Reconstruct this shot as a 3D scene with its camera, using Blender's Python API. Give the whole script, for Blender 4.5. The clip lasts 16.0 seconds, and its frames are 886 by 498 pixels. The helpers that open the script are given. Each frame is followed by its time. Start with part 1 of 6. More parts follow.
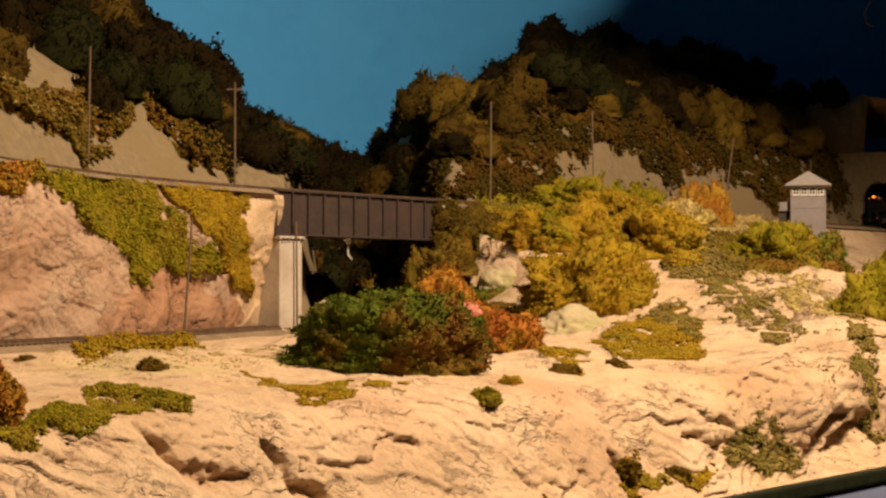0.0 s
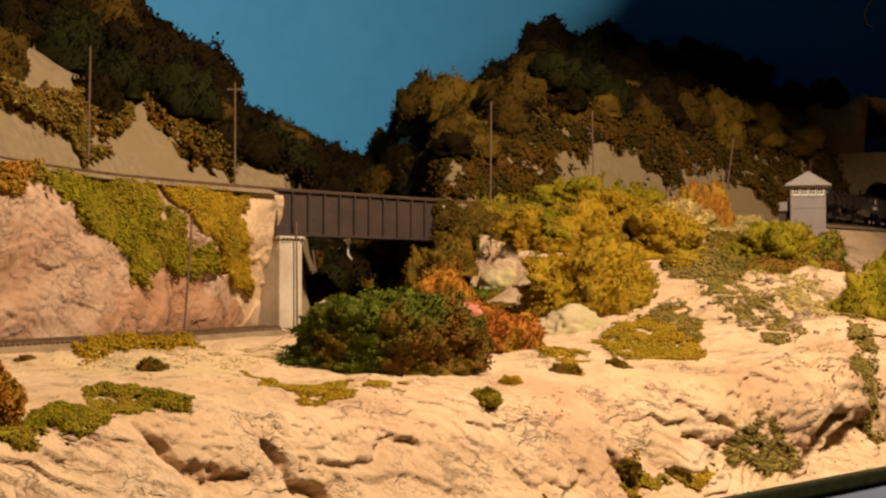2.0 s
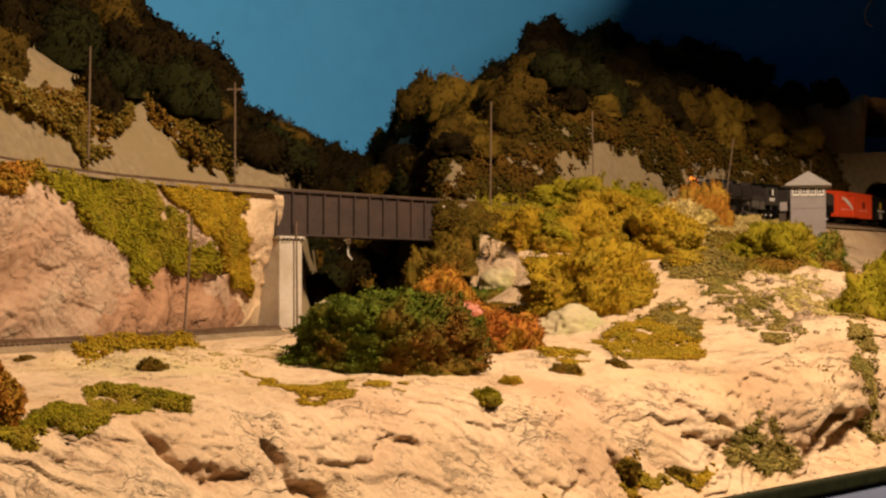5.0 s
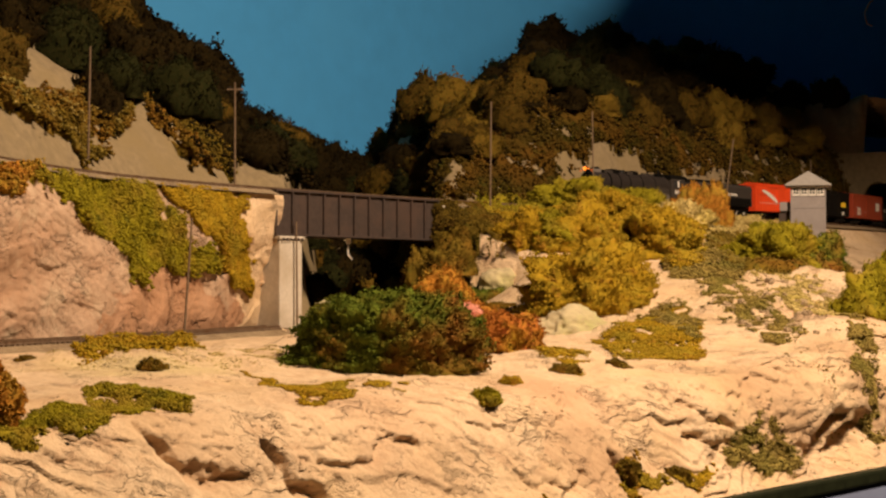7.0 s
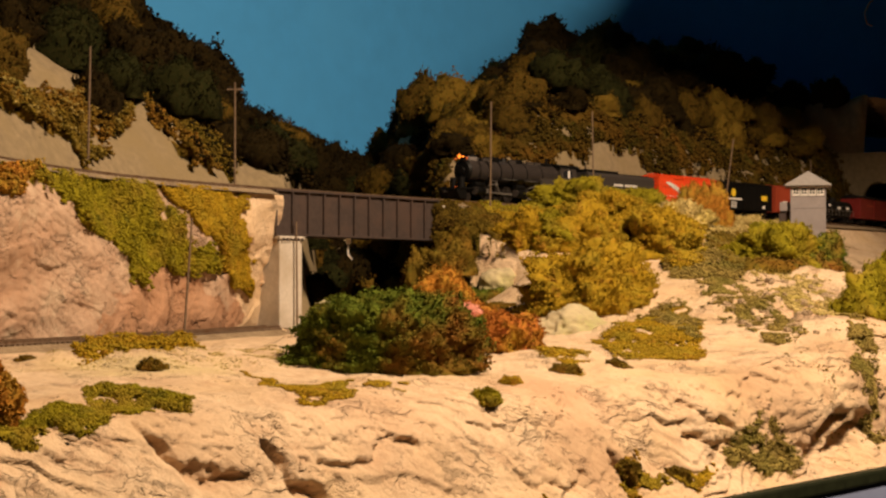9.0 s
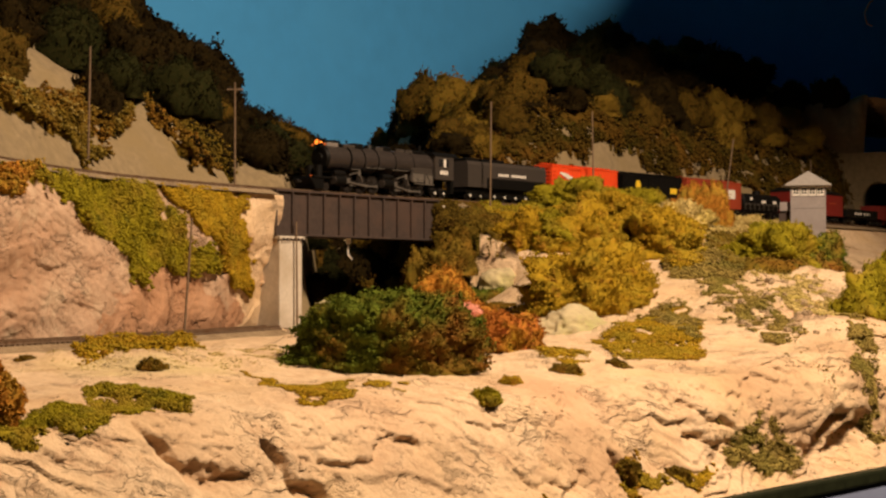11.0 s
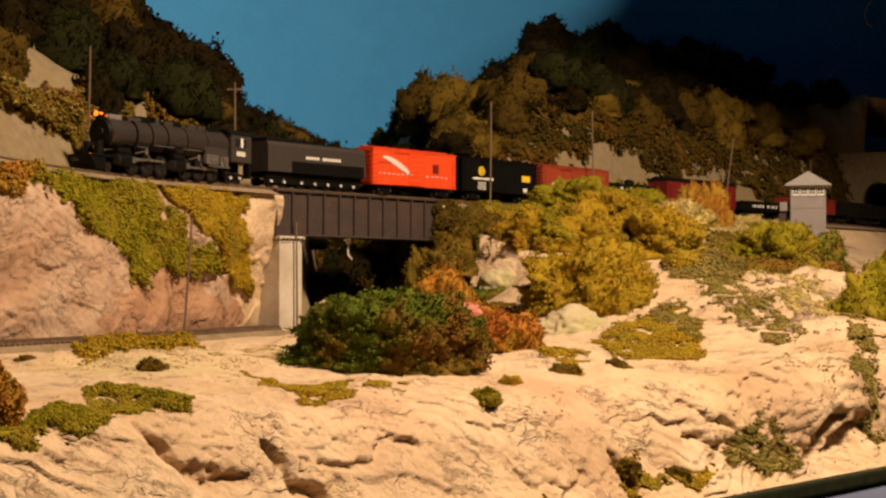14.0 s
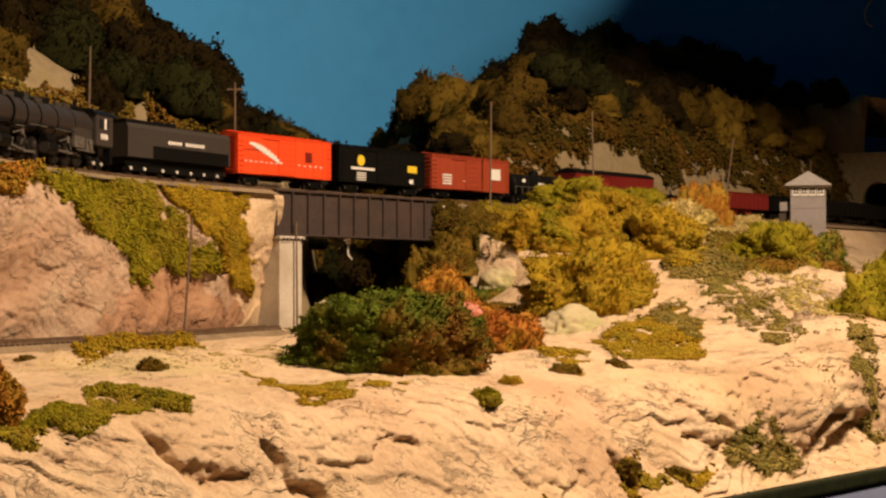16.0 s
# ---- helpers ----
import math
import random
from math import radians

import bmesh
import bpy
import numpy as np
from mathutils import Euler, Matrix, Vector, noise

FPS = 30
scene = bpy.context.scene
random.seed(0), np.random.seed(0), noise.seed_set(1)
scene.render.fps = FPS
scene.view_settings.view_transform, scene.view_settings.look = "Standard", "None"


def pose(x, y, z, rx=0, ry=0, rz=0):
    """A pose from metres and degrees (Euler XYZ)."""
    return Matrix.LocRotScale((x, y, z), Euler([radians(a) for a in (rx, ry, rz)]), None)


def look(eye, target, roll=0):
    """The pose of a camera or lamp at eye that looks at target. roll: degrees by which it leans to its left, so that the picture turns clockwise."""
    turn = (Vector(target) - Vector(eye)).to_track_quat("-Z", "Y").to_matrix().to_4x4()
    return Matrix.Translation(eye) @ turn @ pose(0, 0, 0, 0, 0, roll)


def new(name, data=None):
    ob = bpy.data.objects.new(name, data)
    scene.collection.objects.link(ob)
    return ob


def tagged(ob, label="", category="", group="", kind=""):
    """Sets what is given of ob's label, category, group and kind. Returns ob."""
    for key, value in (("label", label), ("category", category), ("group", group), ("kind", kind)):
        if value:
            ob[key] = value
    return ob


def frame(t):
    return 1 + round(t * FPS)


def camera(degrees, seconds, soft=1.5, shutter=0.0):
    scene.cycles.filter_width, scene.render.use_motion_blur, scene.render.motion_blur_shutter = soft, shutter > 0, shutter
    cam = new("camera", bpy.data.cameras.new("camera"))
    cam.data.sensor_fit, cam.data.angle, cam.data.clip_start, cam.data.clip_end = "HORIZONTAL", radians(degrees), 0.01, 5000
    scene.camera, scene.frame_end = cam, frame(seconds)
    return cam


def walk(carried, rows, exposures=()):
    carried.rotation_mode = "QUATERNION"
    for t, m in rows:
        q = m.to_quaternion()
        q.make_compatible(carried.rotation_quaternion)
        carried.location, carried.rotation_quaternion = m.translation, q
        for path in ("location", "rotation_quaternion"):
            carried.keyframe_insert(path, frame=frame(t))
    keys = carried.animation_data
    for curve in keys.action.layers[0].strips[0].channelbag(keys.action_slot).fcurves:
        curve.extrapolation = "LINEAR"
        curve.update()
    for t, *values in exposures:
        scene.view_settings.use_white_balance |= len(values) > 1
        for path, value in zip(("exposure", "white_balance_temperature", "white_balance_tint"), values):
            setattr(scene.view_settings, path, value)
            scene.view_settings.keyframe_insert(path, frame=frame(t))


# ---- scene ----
cam = camera(30.84, 16.0, soft=2.4)
STILL = pose(0, 0, 1.30, 91.296, 0, 0)
walk(cam, [(0.0, STILL), (16.0, STILL)])

# ---- light: one warm room lamp in front of the layout, a closed room round it ----
world = bpy.data.worlds.new("room_air")
world.use_nodes = True
world.node_tree.nodes["Background"].inputs[0].default_value = (0.9, 0.75, 0.6, 1)
world.node_tree.nodes["Background"].inputs[1].default_value = 0.001
scene.world = world
scene.view_settings.exposure = 0.0

LAMP_AT = (0.74, 0.70, 2.5)
lamp_data = bpy.data.lights.new("lamp_light", "AREA")
lamp_data.shape, lamp_data.size, lamp_data.energy, lamp_data.color = "DISK", 0.24, 51, (1.0, 0.725, 0.48)
lamp_light = new("lamp_light", lamp_data)
lamp_light.matrix_world = look(LAMP_AT, (0.10, 1.7, 1.35))
tagged(lamp_light, "warm bulb of the room lamp above the aisle", "lamp", kind="structure")

# ---- numbers of the place ----
EYE_Z = 1.30
RAIL = 0.0982            # upper rail top above EYE_Z
BED = RAIL - 0.0075
LOW = -0.0395            # lower rail top
LOWBED = LOW - 0.0075
UA, QA = np.array((0.656, 0.755)), np.array((-0.755, 0.656))


def uq(x, y):
    """Along and across the layout's front edge."""
    return (x - 0.19) * UA[0] + (y - 1.088) * UA[1], (x - 0.19) * QA[0] + (y - 1.088) * QA[1]


def xy(u, q):
    return 0.19 + u * UA[0] + q * QA[0], 1.088 + u * UA[1] + q * QA[1]


# ---- the two tracks ----
def heading(s):
    a = np.clip(s, -1.25, 0.45)
    th = 4.0414 + 0.2318 * a + 0.7203 * a ** 2 + 1.1599 * a ** 3 + 0.6388 * a ** 4
    return th + np.where(s > 0.45, (s - 0.45) * 1.0, 0) - np.where(s < -1.25, (-1.25 - s) * -0.55, 0)


S = np.arange(-3.6, 1.0, 0.004)
HD = heading(S)
k0 = int(np.argmin(abs(S)))
PX = np.cumsum(np.cos(HD)) * 0.004
PY = np.cumsum(np.sin(HD)) * 0.004
PX += -0.0874 - PX[k0]
PY += 1.7295 - PY[k0]


def on_track(s):
    return float(np.interp(s, S, PX)), float(np.interp(s, S, PY)), float(np.interp(s, S, HD))


def smooth_line(pts, step=0.004):
    pts = np.array(pts, float)
    out = []
    for i in range(1, len(pts) - 2):
        p0, p1, p2, p3 = pts[i - 1:i + 3]
        n = max(2, int(np.hypot(*(p2 - p1)) / step))
        t = np.linspace(0, 1, n, endpoint=False)[:, None]
        out.append(0.5 * (2 * p1 + (p2 - p0) * t + (2 * p0 - 5 * p1 + 4 * p2 - p3) * t ** 2 + (3 * p1 - p0 - 3 * p2 + p3) * t ** 3))
    return np.concatenate(out)


LOWLINE = smooth_line([(-0.50, 0.72), (-0.43, 0.86), (-0.317, 1.15), (-0.2636, 1.283), (-0.201, 1.487), (-0.145, 1.687), (-0.105, 1.87), (-0.09, 2.06), (-0.1, 2.2)])


def near(x, y, lx, ly):
    """Signed distance to a line (positive on its camera side) and the index of the nearest point."""
    x, y = np.ravel(x), np.ravel(y)
    d, k = np.empty(len(x)), np.empty(len(x), int)
    tx, ty = np.gradient(lx), np.gradient(ly)
    for a in range(0, len(x), 20000):
        dx, dy = x[a:a + 20000, None] - lx, y[a:a + 20000, None] - ly
        e = dx * dx + dy * dy
        j = e.argmin(1)
        r = np.arange(len(j))
        side = tx[j] * dy[r, j] - ty[j] * dx[r, j]
        d[a:a + 20000] = np.sqrt(e[r, j]) * np.where(side > 0, 1, -1)
        k[a:a + 20000] = j
    return d, k


# ---- noise on arrays ----
_rs = np.random.RandomState(5)
PERM = np.tile(_rs.permutation(256), 3)
VALS = _rs.rand(256) * 2 - 1


def vnoise(x, y, z):
    xi, yi, zi = np.floor(x).astype(int), np.floor(y).astype(int), np.floor(z).astype(int)
    fx, fy, fz = x - xi, y - yi, z - zi
    fx, fy, fz = (f * f * f * (f * (f * 6 - 15) + 10) for f in (fx, fy, fz))

    def h(i, j, k):
        return VALS[PERM[PERM[PERM[(xi + i) & 255] + ((yi + j) & 255)] + ((zi + k) & 255)]]
    a = h(0, 0, 0) * (1 - fx) + h(1, 0, 0) * fx
    b = h(0, 1, 0) * (1 - fx) + h(1, 1, 0) * fx
    c = h(0, 0, 1) * (1 - fx) + h(1, 0, 1) * fx
    d = h(0, 1, 1) * (1 - fx) + h(1, 1, 1) * fx
    return (a * (1 - fy) + b * fy) * (1 - fz) + (c * (1 - fy) + d * fy) * fz


def fbm(x, y, z, octaves=4, gain=0.5):
    t, a = 0, 1.0
    for o in range(octaves):
        t = t + a * vnoise(x * 2 ** o + 17 * o, y * 2 ** o + 5 * o, z * 2 ** o + 9 * o)
        a *= gain
    return t


def sstep(a, b, v):
    t = np.clip((v - a) / (b - a), 0, 1)
    return t * t * (3 - 2 * t)


# ---- the land's heights above EYE_Z: rows along u, columns along q ----
Q_COLS = (0, .012, .03, .05, .07, .12, .2, .3, .4, .5, .57, .66)
U_ROWS = (-.6, -.25, 0, .12, .2, .3, .42, .56, .8, 1.05)
FRONT = np.array((
    (-.145, -.140, -.122, -.092, -.070, -.062, -.058, -.052, -.047, -.045, -.045, -.045),
    (-.145, -.139, -.118, -.086, -.066, -.058, -.055, -.048, -.044, -.045, -.045, -.045),
    (-.145, -.140, -.122, -.090, -.068, -.060, -.056, -.050, -.046, -.045, -.045, -.045),
    (-.145, -.142, -.124, -.084, -.064, -.058, -.055, -.048, -.044, -.044, -.045, -.045),
    (-.145, -.142, -.128, -.078, -.057, -.050, -.050, -.046, -.043, -.043, -.045, -.045),
    (-.145, -.142, -.128, -.072, -.050, -.042, -.038, -.03, -.025, -.02, .0, .05),
    (-.145, -.140, -.110, -.066, -.042, -.028, -.014, .003, .02, .04, .07, .09),
    (-.145, -.137, -.100, -.062, -.036, -.015, .008, .028, .065, .096, .096, .09),
    (-.145, -.139, -.106, -.068, -.045, -.030, -.010, .020, .050, .076, .082, .09),
    (-.145, -.140, -.118, -.088, -.07, -.06, -.04, -.02, .0, .036, .055, .09)))
HILL_X = (-1.0, -.6, -.36, -.31, -.26, -.2, -.16, -.135, -.10, -.05, .05, .10, .165, .24, .30, .36, .8, 2.0)
HILL_Z = (.44, .38, .315, .255, .185, .17, .15, .06, .13, .195, .21, .27, .36, .325, .37, .35, .36, .36)


def front_table(u, q):
    cols = np.array([np.interp(q, Q_COLS, row) for row in FRONT])
    r = np.clip(np.interp(u, U_ROWS, np.arange(len(U_ROWS))), 0, len(U_ROWS) - 1.001)
    i = r.astype(int)
    t = r - i
    t = t * t * (3 - 2 * t) * 0.5 + t * 0.5
    n = np.arange(len(u))
    return cols[i, n] * (1 - t) + cols[i + 1, n] * t


def ground(x, y, rough=True):
    """Height of the land above EYE_Z at plan points, and the signed distances to both tracks."""
    x, y = np.ravel(np.asarray(x, float)), np.ravel(np.asarray(y, float))
    u, q = uq(x, y)
    w, k = near(x, y, PX, PY)
    s = S[k]
    wl, kl = near(x, y, LOWLINE[:, 0], LOWLINE[:, 1])
    wl = -wl
    z = front_table(u, q)
    if rough:
        z = z + 0.0045 * fbm(u * 9, q * 9, 0 * u, 3) * sstep(0.0, .04, q) * sstep(.62, .5, q)
    # bluff between the lower and the upper track
    dl, du = np.maximum(-wl - .020, 0), np.maximum(w - .024, 0)
    t = dl / (dl + du + 1e-5)
    bl = LOWBED + (BED - LOWBED) * (0.55 * t + 0.45 * sstep(0, 1, t)) + 0.010 * fbm(u * 14, q * 14, 0 * u + 3, 4) * 4 * t * (1 - t)
    left = (wl < -.02) & (s > .10)
    z = np.where(left & (w > .02), bl, z)
    z = np.where((wl > 0) & (wl < .11) & (u < .25) & (q < .66), np.minimum(z, LOWBED - .001 - .03 * wl + .004 * fbm(u * 20, q * 20, 0 * u, 3)), z)
    kk = sstep(.055, .020, abs(wl))
    z = z * (1 - kk) + LOWBED * kk
    # hills behind the upper track
    d = np.maximum(-w - .024, 0)
    top = np.interp(np.where(x < -.12, np.minimum(-.12, x * 1.9 / y), x), HILL_X, HILL_Z)
    cut = np.interp(s, (-1.5, -1.1, -.8, -.55, -.35, -.1, .2, .5), (.10, .05, .05, .07, .03, 0, .015, .03))
    hill = BED + cut * sstep(0, .05, d) + np.maximum(top - BED, -.05) * (1 - np.exp(-d / .2))
    if rough:
        hill = hill + 0.022 * fbm(x * 8, y * 8, 0 * x + 7, 4) * sstep(0, .08, d)
    z = np.where(w < -.02, hill, z)
    # the hill closes over the tunnel
    over = sstep(-1.315, -1.345, s) * sstep(.42, .20, w)
    z = np.maximum(z, (BED + .22 + .02 * fbm(x * 9, y * 9, 0 * x + 1, 3)) * over + z * (1 - over))
    # roadbed of the upper track
    kk = sstep(.042, .022, abs(w)) * sstep(-1.345, -1.315, s)
    z = z * (1 - kk) + BED * kk
    # the gap that the bridge crosses
    gap = sstep(.160, .150, s) * sstep(-.100, -.088, s) * sstep(.20, .06, w) * sstep(-.07, -.02, w)
    gap2 = sstep(.090, .050, abs(x + .085)) * sstep(.02, -.05, w) * sstep(2.5, 2.1, y)
    g = np.maximum(gap, gap2)
    z = z * (1 - g) + np.minimum(z, LOWBED) * g
    return z, w, wl, s, u, q


def height(x, y):
    return float(ground([x], [y])[0][0]) + EYE_Z


# ---- materials ----
def surface(name, color, rough=0.8, metal=0.0, grain=300, vary=0.25, bump=0.3, second=None, big=30, third=None, islands=0.0, spec=0.3, size=0.0006, rock=False):
    """A procedural surface: grain, larger stains and relief at real size; second and third are stain colours."""
    m = bpy.data.materials.new(name)
    m.use_nodes = True
    nt = m.node_tree
    n, l = nt.nodes, nt.links
    b = n["Principled BSDF"]
    b.inputs["Roughness"].default_value, b.inputs["Metallic"].default_value = rough, metal
    b.inputs["Specular IOR Level"].default_value = spec
    co = n.new("ShaderNodeTexCoord")

    def noise_node(scale, detail=5, rough_=0.6):
        t = n.new("ShaderNodeTexNoise")
        t.inputs["Scale"].default_value, t.inputs["Detail"].default_value, t.inputs["Roughness"].default_value = scale, detail, rough_
        l.new(co.outputs["Object"], t.inputs["Vector"])
        return t

    def ramp(src, lo, hi):
        r = n.new("ShaderNodeMapRange")
        r.inputs["From Min"].default_value, r.inputs["From Max"].default_value = lo, hi
        l.new(src, r.inputs["Value"])
        return r.outputs["Result"]

    def mix(fac, a, bcol, mode="MIX"):
        x = n.new("ShaderNodeMix")
        x.data_type, x.blend_type = "RGBA", mode
        if isinstance(fac, float):
            x.inputs[0].default_value = fac
        else:
            l.new(fac, x.inputs[0])
        for sock, v in ((x.inputs[6], a), (x.inputs[7], bcol)):
            if isinstance(v, tuple):
                sock.default_value = (*v, 1)
            else:
                l.new(v, sock)
        return x.outputs[2]
    fine = noise_node(grain)
    dark = tuple(c * (1 - vary) for c in color)
    light = tuple(min(1, c * (1 + vary)) for c in color)
    col = mix(ramp(fine.outputs[0], .3, .7), dark, light)
    if second:
        col = mix(ramp(noise_node(big).outputs[0], .46, .66), col, second)
    if third:
        col = mix(ramp(noise_node(big * 2.7, 7, .7).outputs[0], .54, .70), col, third)
    if islands:
        g = n.new("ShaderNodeNewGeometry")
        hsv = n.new("ShaderNodeHueSaturation")
        v1 = n.new("ShaderNodeMapRange")
        v1.inputs["To Min"].default_value, v1.inputs["To Max"].default_value = 1 - islands, 1 + islands
        l.new(g.outputs["Random Per Island"], v1.inputs["Value"])
        l.new(v1.outputs[0], hsv.inputs["Value"])
        l.new(col, hsv.inputs["Color"])
        col = hsv.outputs[0]
    l.new(col, b.inputs["Base Color"])
    rr = n.new("ShaderNodeMapRange")
    rr.inputs["To Min"].default_value, rr.inputs["To Max"].default_value = max(0, rough - .12), min(1, rough + .12)
    l.new(fine.outputs[0], rr.inputs["Value"])
    l.new(rr.outputs[0], b.inputs["Roughness"])
    if rock:
        # pink and ochre washes, each with its own place and ragged edge, and slanting beds in the relief
        warp = noise_node(14, 6, .65)
        for (cx, cy, cz), rad, tint in WASHES:
            sub = n.new("ShaderNodeVectorMath")
            sub.operation = "DISTANCE"
            l.new(co.outputs["Object"], sub.inputs[0])
            sub.inputs[1].default_value = (cx, cy, cz + EYE_Z)
            add = n.new("ShaderNodeMath")
            add.operation = "MULTIPLY_ADD"
            l.new(warp.outputs[0], add.inputs[0])
            add.inputs[1].default_value = rad * 2.2
            l.new(sub.outputs["Value"], add.inputs[2])
            far = n.new("ShaderNodeMapRange")
            far.inputs["From Min"].default_value, far.inputs["From Max"].default_value = rad * 2.25, rad * 1.5
            far.inputs["To Max"].default_value = .75
            l.new(add.outputs[0], far.inputs["Value"])
            col = mix(far.outputs[0], col, tint)
        l.new(col, b.inputs["Base Color"])
        # ragged cracks along slanting beds, in patches
        bend = noise_node(16, 4, .6)
        sway = n.new("ShaderNodeVectorMath")
        sway.operation = "MULTIPLY_ADD"
        l.new(bend.outputs[1], sway.inputs[0])
        sway.inputs[1].default_value = (.05, .05, .05)
        l.new(co.outputs["Object"], sway.inputs[2])
        mp = n.new("ShaderNodeMapping")
        mp.inputs["Rotation"].default_value = (radians(10), radians(-16), radians(49))
        mp.inputs["Scale"].default_value = (22, 40, 105)
        l.new(sway.outputs[0], mp.inputs["Vector"])
        def lines(scale, width):
            t = n.new("ShaderNodeTexNoise")
            t.inputs["Scale"].default_value, t.inputs["Detail"].default_value, t.inputs["Roughness"].default_value = scale, 4, .55
            l.new(mp.outputs[0], t.inputs["Vector"])
            off = n.new("ShaderNodeMath")
            off.operation = "SUBTRACT"
            off.inputs[1].default_value = .5
            l.new(t.outputs[0], off.inputs[0])
            size_ = n.new("ShaderNodeMath")
            size_.operation = "ABSOLUTE"
            l.new(off.outputs[0], size_.inputs[0])
            return ramp(size_.outputs[0], width, 0.0)

        def times(a, c):
            t = n.new("ShaderNodeMath")
            t.operation = "MULTIPLY"
            l.new(a, t.inputs[0])
            l.new(c, t.inputs[1])
            return t
        chips = noise_node(85, 6, .7)
        wide = times(lines(.8, .05), ramp(noise_node(17, 4, .6).outputs[0], .53, .66))
        thin = times(lines(1.9, .035), ramp(noise_node(23, 4, .6).outputs[0], .53, .66))
        deep = n.new("ShaderNodeMath")
        deep.operation = "MAXIMUM"
        l.new(wide.outputs[0], deep.inputs[0])
        l.new(thin.outputs[0], deep.inputs[1])
        b1 = n.new("ShaderNodeBump")
        b1.inputs["Strength"].default_value, b1.inputs["Distance"].default_value = .6, .0035
        l.new(chips.outputs[0], b1.inputs["Height"])
        b2 = n.new("ShaderNodeBump")
        b2.invert = True
        b2.inputs["Strength"].default_value, b2.inputs["Distance"].default_value = .9, .0026
        l.new(deep.outputs[0], b2.inputs["Height"])
        l.new(b1.outputs[0], b2.inputs["Normal"])
        both = times(wide.outputs[0], ramp(noise_node(31, 4, .6).outputs[0], .44, .85))
        # brownish streaks of paint along the beds
        streak = n.new("ShaderNodeTexNoise")
        streak.inputs["Scale"].default_value, streak.inputs["Detail"].default_value, streak.inputs["Roughness"].default_value = .55, 6, .7
        l.new(mp.outputs[0], streak.inputs["Vector"])
        col = mix(ramp(streak.outputs[0], .50, .78), col, tuple(c * k for c, k in zip(color, (.72, .62, .56))))
        col = mix(both.outputs[0], col, (.28, .16, .10))
        l.new(col, b.inputs["Base Color"])
    if bump:
        bn = n.new("ShaderNodeBump")
        bn.inputs["Strength"].default_value, bn.inputs["Distance"].default_value = bump, size
        l.new(fine.outputs[0], bn.inputs["Height"])
        if rock:
            l.new(b2.outputs[0], bn.inputs["Normal"])
        l.new(bn.outputs[0], b.inputs["Normal"])
    return m


WASHES = (((-.20, 1.05, -.055), .070, (.58, .47, .24)), ((.07, 1.08, -.07), .04, (.60, .37, .23)), ((.36, 1.50, -.02), .045, (.55, .30, .18)), ((.11, 1.50, -.03), .05, (.48, .44, .24)), ((-.05, .93, -.09), .06, (.56, .38, .24)), ((.24, 1.22, -.09), .06, (.44, .29, .17)), ((-.15, .83, -.10), .05, (.48, .32, .19)), ((.10, 1.03, -.11), .04, (.46, .30, .18)), ((.33, 1.33, -.08), .05, (.44, .29, .17)))


def glow(name, color, strength):
    m = bpy.data.materials.new(name)
    m.use_nodes = True
    b = m.node_tree.nodes["Principled BSDF"]
    b.inputs["Base Color"].default_value = (*color, 1)
    b.inputs["Emission Color"].default_value = (*color, 1)
    b.inputs["Emission Strength"].default_value = strength
    return m


